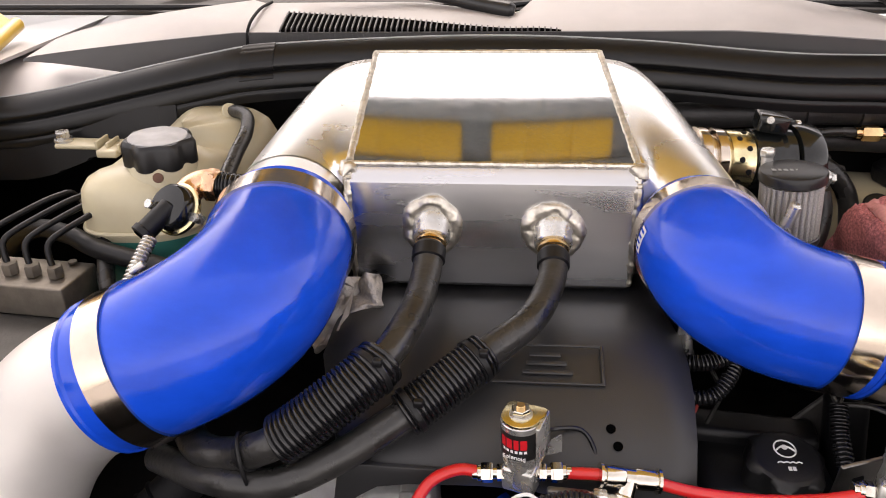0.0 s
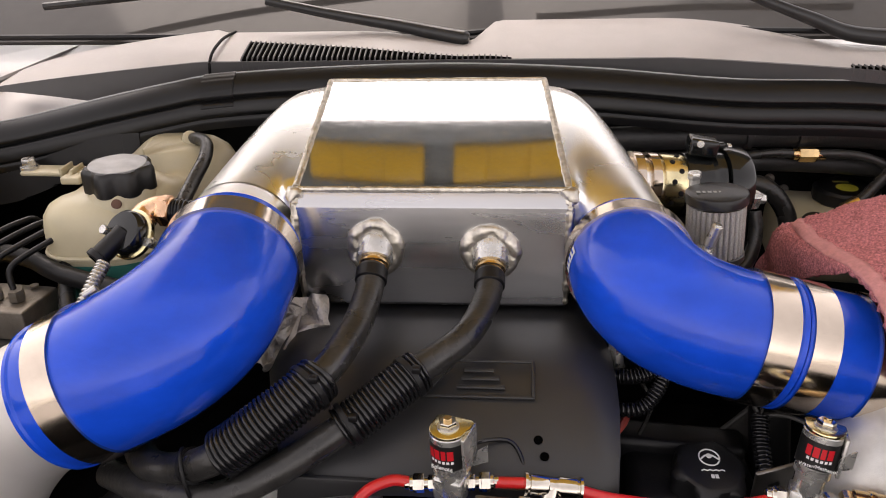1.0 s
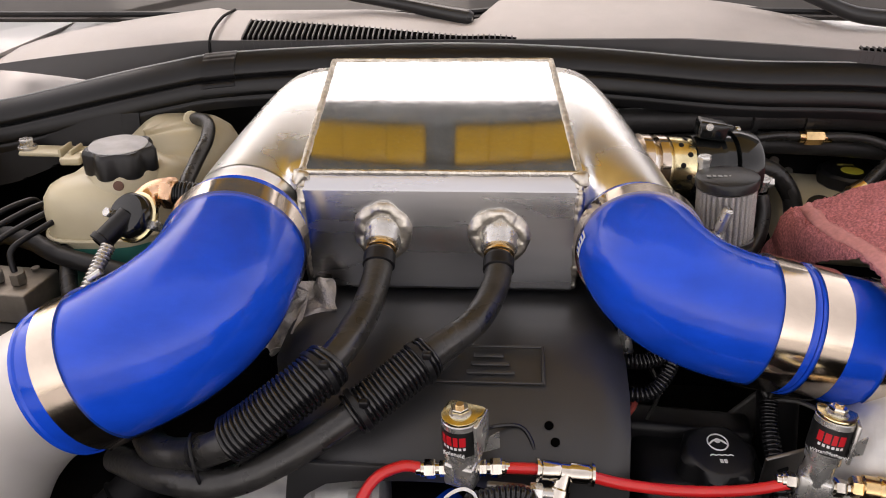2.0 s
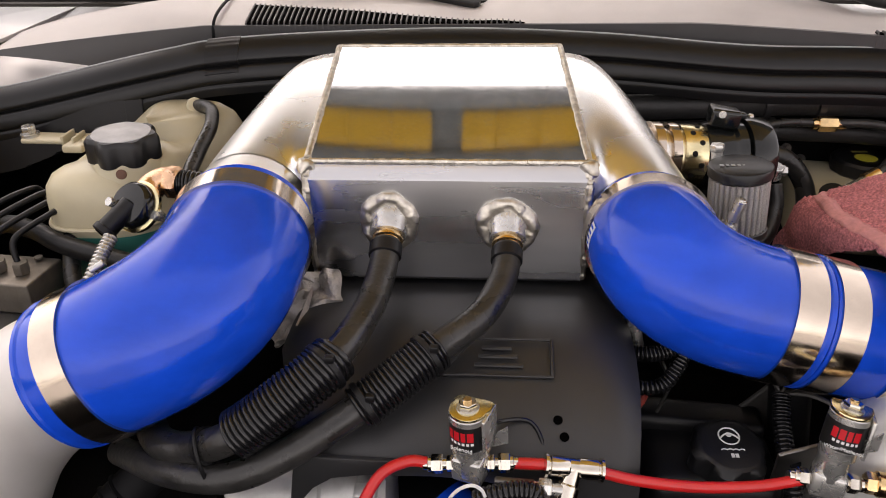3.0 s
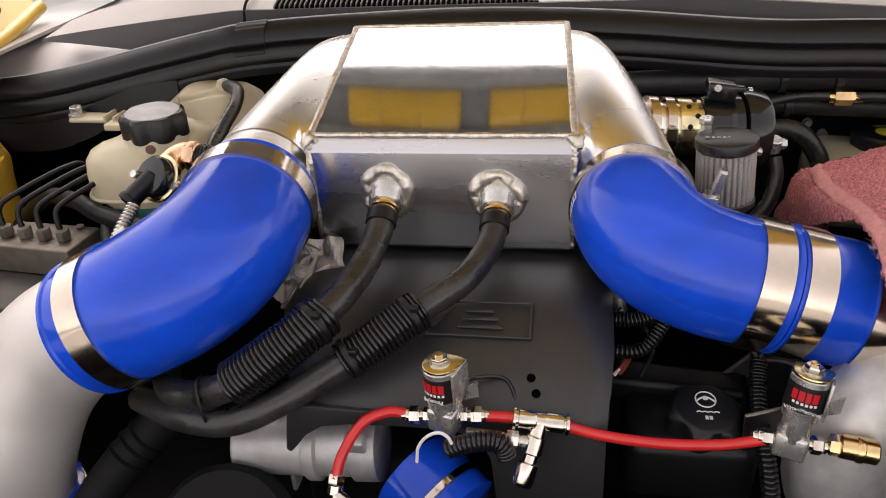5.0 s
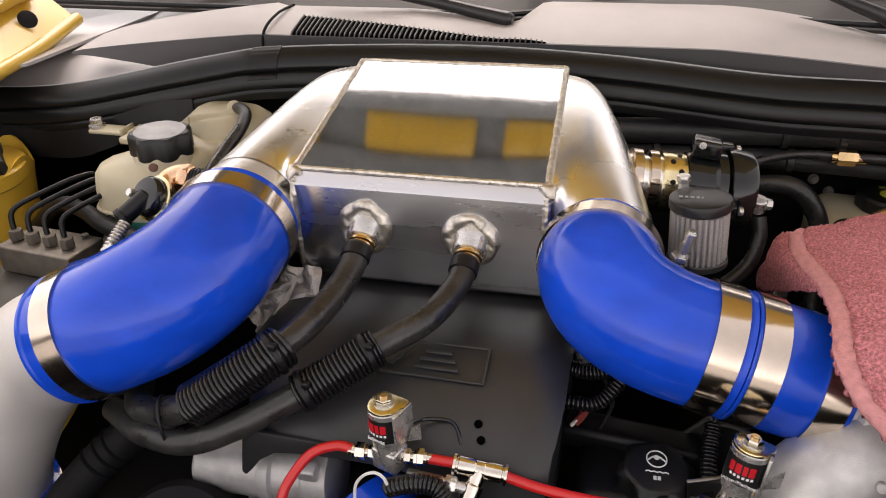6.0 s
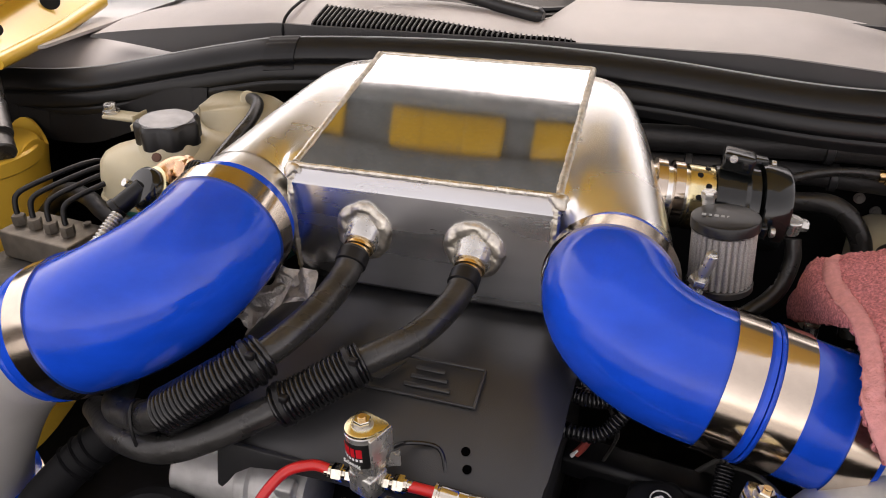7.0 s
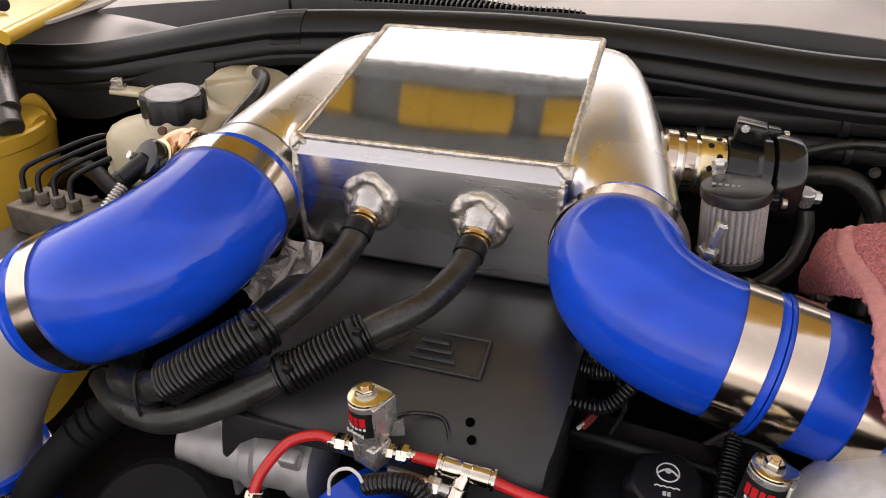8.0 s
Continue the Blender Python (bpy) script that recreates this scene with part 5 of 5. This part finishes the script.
# ---------------------------------------------------------------- front edge: solenoids, tubes, caps
def solenoid(words, pz, turn, inset=0.0):
    """Built upright at the origin, then placed."""
    s = thing("solenoid_valve", (0, 0, 0), "plated solenoid valve with black and red label", "solenoid", "injection solenoids")
    part("body", lathe([(0.011, 0), (0.0115, 0.001), (0.0115, 0.020), (0.014, 0.022), (0.0142, 0.030)], (0, 0, -0.048), (0, 0, 1), 32), CHROME, s)
    part("coil", can(0.0152, 0.031, (0, 0, -0.019), (0, 0, 1), 40, 0.001), CHROME, s)
    lab = part("label_wrap", lathe([(0.0148, 0.0), (0.01535, 0.0005), (0.01535, 0.0235), (0.0148, 0.024)], (0, 0, -0.017), (0, 0, 1), 40), LABELBLACK, s, "glossy black label")

    def wrap(x0, x1, z0, z1):
        b = bmesh.new()
        return thicken(grid(8, 2, lambda u, v: Vector((0.0156 * math.sin((x0 + (x1 - x0) * u) / 0.0156), -0.0156 * math.cos((x0 + (x1 - x0) * u) / 0.0156), z0 + (z1 - z0) * v)), b), 0.0002)
    for x0, x1 in ((-0.012, -0.0075), (-0.0062, -0.0015), (-0.0002, 0.0035), (0.0048, 0.0098)):
        part("red_stroke", wrap(x0, x1, -0.006, 0.0025), REDLABEL, lab)
    for i in range(6):
        part("white_stroke", wrap(-0.010 + 0.0035 * i, -0.0078 + 0.0035 * i, -0.0095, -0.0072), WHITE, lab)
    part("lettering", lettering(words, 0.0052 if len(words) < 10 else 0.0042, Matrix.Translation((0.0, -0.0156, -0.0135)) @ pose(0, 0, 0, 90, 0, 0), 0.0003), WHITE, lab)
    rim = [(-0.0148 * math.cos(k * math.pi / 12), -0.0148 * math.sin(k * math.pi / 12)) for k in range(13)] + [(0.0168, 0.004), (0.0168, 0.0125), (0.013, 0.0145), (-0.011, 0.0145), (-0.0148, 0.011)]
    br = prism(rim, 0.003, Matrix.Translation((0, 0, 0.0115)), 0.0008)
    part("top_bracket", br, ZINCGLINT, s, "yellow zinc plated yoke")
    part("side_bracket", rbox((0.003, 0.025, 0.034), (0.0162, 0.002, -0.004), 0.001), CHROME, s, "folded steel side plate")
    part("tab", prism([(0, 0), (0.012, 0.004), (0.012, 0.02), (0.004, 0.014)], 0.0015, Matrix.Translation((0.017, 0.006, -0.022)) @ pose(0, 0, 0, 90, 0, 20)), CHROME, s)
    part("washer", can(0.0088, 0.0015, (0, 0, 0.0145)), CHROME, s)
    part("nut", hexnut(0.0072, 0.005, (0, 0, 0.016)), NICKEL, s)
    part("stud", can(0.0035, 0.003, (0, 0, 0.0205)), BRASS, s)
    part("valve_block", rbox((0.026, 0.022, 0.022), (0, 0, pz - 0.001), 0.003), CHROME, s)
    c, k = math.cos(turn), math.sin(turn)
    for sgn in (-1, 1):
        ax = (sgn * c, sgn * k, 0)

        def out(d):
            return (sgn * (d - inset) * c, sgn * (d - inset) * k, pz)
        part("port_nut", join(hexnut(0.0066, 0.006, out(0.013), ax), can(0.0048, 0.03, out(0.008), ax)), NICKEL, s)
        part("push_collar", join(hexnut(0.0078, 0.009, out(0.022), ax), can(0.0062, 0.004, out(0.030), ax)), NICKEL, s)
    for o in s.children_recursive:
        o.data.transform(Matrix.Scale(0.82, 4))
    return s


sol = solenoid("Solenoid", -0.0405, math.radians(22))
sol.matrix_world = pose(0.0265, -0.184, 0.897, 0, -2, -20)
sol = solenoid("Water/Methanol", -0.051, math.radians(20), 0.006)
sol.matrix_world = pose(0.267, -0.160, 0.885, -12, 5, -18)


def red_line(label, pts):
    r = thing("red_tube", pts[0], label, "tube", "red tubes")
    part("tube", tube(pts, 0.0038, 48, 12), RED, r)
    return r


red_line("bright red nylon tube curving down from the solenoid", [(0.001, -0.185, 0.8635), (-0.013, -0.186, 0.865), (-0.030, -0.195, 0.861), (-0.041, -0.212, 0.848), (-0.045, -0.222, 0.834)])
red_line("short bright red nylon tube between solenoid and tee", [(0.050, -0.183, 0.864), (0.066, -0.1845, 0.8655), (0.080, -0.186, 0.867)])
red_line("long bright red nylon tube running to the second solenoid", [(0.106, -0.186, 0.8635), (0.135, -0.184, 0.854), (0.175, -0.180, 0.8465), (0.215, -0.174, 0.8435), (0.246, -0.1690, 0.8465)])


def fittings():
    e = thing("elbow_fitting", (-0.047, -0.224, 0.80), "nickel push-fit elbow on the red tube", "fitting")
    part("collar", join(hexnut(0.0062, 0.008, (-0.0455, -0.223, 0.829), (0.1, 0.5, 0.8)), can(0.0055, 0.014, (-0.046, -0.226, 0.823), (0.1, 0.5, 0.8))), NICKEL, e)
    part("arm", join(can(0.005, 0.03, (-0.046, -0.227, 0.824), (0.8, -0.2, -0.6)), hexnut(0.0065, 0.01, (-0.035, -0.23, 0.816), (0.8, -0.2, -0.6))), NICKEL, e)
    t = thing("tee_fitting", (0.094, -0.19, 0.82), "nickel push-fit tee between the red tubes", "fitting")
    ax = Vector((1, 0.06, -0.14)).normalized()
    c = Vector((0.0934, -0.1867, 0.8655))
    for sgn in (-1, 1):
        part("collar", lathe([(0.0062, 0.003), (0.0068, 0.004), (0.0068, 0.015), (0.0058, 0.0155), (0.0058, 0.0165), (0.0078, 0.017), (0.0078, 0.0188), (0.004, 0.0192)], c, ax * sgn, 24), NICKEL, t)
    part("body", can(0.0062, 0.018, c - ax * 0.009, ax, 20), NICKEL, t)
    dn = Vector((-0.25, -0.55, -0.75))
    part("leg", lathe([(0.0062, 0), (0.0062, 0.01), (0.0076, 0.011), (0.0076, 0.022), (0.0060, 0.023), (0.0060, 0.028), (0.0076, 0.029), (0.0076, 0.042), (0.006, 0.045)], c, dn, 22), NICKEL, t)
    b = thing("brass_adapter", (0.292, -0.162, 0.826), "brass adapter on the side of the solenoid", "fitting")
    part("block", join(can(0.0085, 0.024, (0.292, -0.166, 0.842), (1, -0.15, -0.05)), hexnut(0.0075, 0.01, (0.286, -0.165, 0.842), (1, -0.15, -0.05))), BRASS, b)
    part("ring", lathe([(0.0088, 0), (0.0094, 0.001), (0.0094, 0.004), (0.0088, 0.005)], (0.302, -0.1675, 0.8415), (1, -0.15, -0.05), 24), BRASS, b)
    n = thing("brass_nozzle", (0.016, -0.235, 0.80), "brass hex nozzle with a white wire", "nozzle")
    part("hex_body", join(hexnut(0.0115, 0.02, (0.016, -0.236, 0.808), (0, -0.2, 1))), BRASS, n)
    part("insert", can(0.006, 0.004, (0.016, -0.240, 0.8275), (0, -0.2, 1)), BLACK, n)
    part("wire", tube([(0.0137, -0.2220, 0.8552), (0.0156, -0.2220, 0.8684), (0.0217, -0.2220, 0.8780), (0.0296, -0.2220, 0.8823), (0.0354, -0.2220, 0.8795), (0.0380, -0.2220, 0.8737)], 0.0011, 40, 8), WHITE, n, "white wire")
    l = thing("wiring_loom", (0.06, -0.21, 0.82), "black ribbed wiring loom below the solenoid", "loom", "wiring looms")
    part("conduit", corrugated(smooth_path([(0.0314, -0.2060, 0.8530), (0.0441, -0.2060, 0.8591), (0.0576, -0.2060, 0.8625), (0.0677, -0.2060, 0.8609), (0.0724, -0.2060, 0.8507)], 30), 0.0070, 0.0030, 18, 0.0012), SLEEVE, l)
    g = thing("linkage_rail", (0.06, -0.19, 0.835), "steel bracket and bolt under the solenoid", "bracket")
    part("rail", rbox((0.026, 0.006, 0.005), (0.056, -0.196, 0.860), 0.002, (0, 4, 0)), GREYCAST, g)
    part("bolt", join(hexnut(0.006, 0.008, (0.071, -0.197, 0.858), (1, 0, -0.1)), can(0.004, 0.022, (0.067, -0.197, 0.858), (1, 0, -0.1))), CHROME, g)
    s = thing("solenoid_bracket", (0.262, -0.14, 0.80), "worn steel mounting plate behind the solenoid", "bracket")
    part("plate", rbox((0.028, 0.003, 0.06), (0.250, -0.140, 0.828), 0.001, (20, -12, 10)), GREYCAST, s)
    part("hole", can(0.004, 0.004, (0.249, -0.142, 0.836), (0, -1, 0.3)), PITCH, s)


fittings()


def power_steering():
    p = thing("power_steering_reservoir", (0.215, -0.11, 0.75), "black power steering reservoir with printed cap", "reservoir")
    part("body", rbox((0.10, 0.075, 0.06), (0.205, -0.10, 0.775), 0.012), BLACK, p)
    part("shelf", rbox((0.115, 0.03, 0.022), (0.195, -0.065, 0.805), 0.006, (0, 0, -6)), BLACK, p)
    c, ax = Vector((0.214, -0.112, 0.804)), Vector((0.04, -0.16, 1)).normalized()
    m = axis_frame(c, ax)
    cap = part("cap", lathe([(0.0245, 0.0), (0.027, 0.002), (0.027, 0.017), (0.0245, 0.021), (0.022, 0.022), (0.021, 0.0222)], c, ax, 60, wave=lambda a, r, h: r * (1 + (0.085 * math.cos(6 * a) if h < 0.018 else 0.02 * math.cos(6 * a)))), CAPBLACK, p, "black lobed cap")
    top = c + ax * 0.0230
    x = Vector((1, 0.05, -0.03)).normalized()
    mm = Matrix.Translation(top) @ Matrix((x, ax.cross(x), ax)).transposed().to_4x4()

    def ink(b):
        bmesh.ops.transform(b, matrix=mm, verts=b.verts)
        return b
    ring = sweep([Vector((0.0075 * math.cos(a), 0.007 + 0.0075 * math.sin(a), 0)) for a in (2 * math.pi * k / 40 for k in range(41))], 0.0006, 6)
    part("wheel_symbol", ink(ring), WHITE, cap)
    part("wheel_spoke", ink(join(tube([(-0.007, 0.005, 0), (-0.003, 0.0085, 0), (0, 0.009, 0), (0.003, 0.0085, 0), (0.007, 0.005, 0)], 0.0007, 20, 6), can(0.0022, 0.0005, (0, 0.0082, 0)))), WHITE, cap)
    part("wave_symbol", ink(sweep([Vector((-0.0085 + 0.017 * k / 40, -0.0055 + 0.0009 * abs(math.sin(k * math.pi / 10)), 0)) for k in range(41)], 0.0005, 6)), WHITE, cap)
    part("book_symbol", ink(join(rbox((0.0024, 0.0034, 0.0004), (-0.0015, -0.0105, 0), 0.0001), rbox((0.0024, 0.0034, 0.0004), (0.0015, -0.0105, 0), 0.0001))), WHITE, cap)
    b = thing("alternator_bracket", (0.25, -0.04, 0.80), "dark angled steel bracket below the hose", "bracket")
    part("arm", join(sweep([Vector((0.222, -0.058, 0.795)), Vector((0.262, -0.058, 0.842))], 0.0022, 8), prism([(0.222, 0.794), (0.262, 0.841), (0.269, 0.836), (0.262, 0.79)], 0.003, Matrix.Translation((0, -0.054, 0)) @ pose(0, 0, 0, 90, 0, 0), 0.0006)), DUSTY, b)
    part("leg", rbox((0.03, 0.02, 0.12), (0.275, -0.07, 0.79), 0.006, (0, -8, 0)), BLACK, b)


power_steering()


def looms():
    for lab, pts, r in (("black ribbed loom beside the engine cover", [(0.135, -0.06, 0.868), (0.16, -0.07, 0.872), (0.185, -0.06, 0.874), (0.215, -0.03, 0.872)], 0.0066),
                        ("black ribbed loom tucked below the first one", [(0.140, -0.085, 0.852), (0.165, -0.088, 0.856), (0.18, -0.075, 0.866), (0.19, -0.05, 0.872)], 0.0062),
                        ("black ribbed loom hanging down beside the steering reservoir", [(0.254, -0.088, 0.852), (0.252, -0.105, 0.838), (0.252, -0.128, 0.822), (0.256, -0.15, 0.80), (0.26, -0.165, 0.77)], 0.0068)):
        l = thing("wiring_loom", pts[0], lab, "loom", "wiring looms")
        part("conduit", corrugated(smooth_path(pts, 40), r, 0.0034, 16, 0.0014), SLEEVE, l)
    for lab, pts in (("thin black wire leaving the ribbed loom", [(0.252, -0.086, 0.854), (0.24, -0.08, 0.872), (0.232, -0.078, 0.885)]), ("thin black wire arching to the second solenoid", [(0.256, -0.088, 0.853), (0.272, -0.10, 0.86), (0.288, -0.115, 0.858), (0.292, -0.135, 0.85)]),
                     ("thin black wire looping under the coupler", [(0.254, -0.088, 0.853), (0.264, -0.075, 0.868), (0.262, -0.07, 0.88)]), ("thin black wire hanging in the dark bay", [(0.17, -0.06, 0.86), (0.178, -0.065, 0.84), (0.168, -0.07, 0.81)])):
        w = thing("wire", pts[0], lab, "wire", "loose wires")
        part("strand", tube(pts, 0.0018, 24, 8), RUBBER, w)
    t = thing("loom_tie", (0.187, -0.06, 0.87), "black tie strap round the ribbed loom", "tie")
    part("strap", lathe([(0.0075, -0.003), (0.0086, -0.002), (0.0086, 0.002), (0.0075, 0.003)], (0.187, -0.058, 0.873), (0.8, 0.6, 0), 22), BLACK, t)
    c = thing("clamp_tail", (0.15, -0.045, 0.87), "shiny clamp screw hanging below the hose", "screw")
    part("housing", join(can(0.005, 0.022, (0.151, -0.055, 0.872), (-0.15, 0.1, 1), 14), hexnut(0.0055, 0.007, (0.152, -0.056, 0.866), (-0.15, 0.1, 1)), rbox((0.008, 0.004, 0.02), (0.147, -0.053, 0.887), 0.001)), CHROME, c)
    r = thing("wire_plug", (0.155, -0.079, 0.833), "small red and white wire ends", "wire")
    part("red_end", tube([(0.150, -0.082, 0.828), (0.155, -0.079, 0.834), (0.158, -0.074, 0.838)], 0.0032, 10, 8), mat("dull_red", (0.25, 0.03, 0.02), 0.5), r)
    part("white_end", tube([(0.147, -0.084, 0.827), (0.152, -0.082, 0.832)], 0.0016, 6, 8), WHITE, r)


looms()
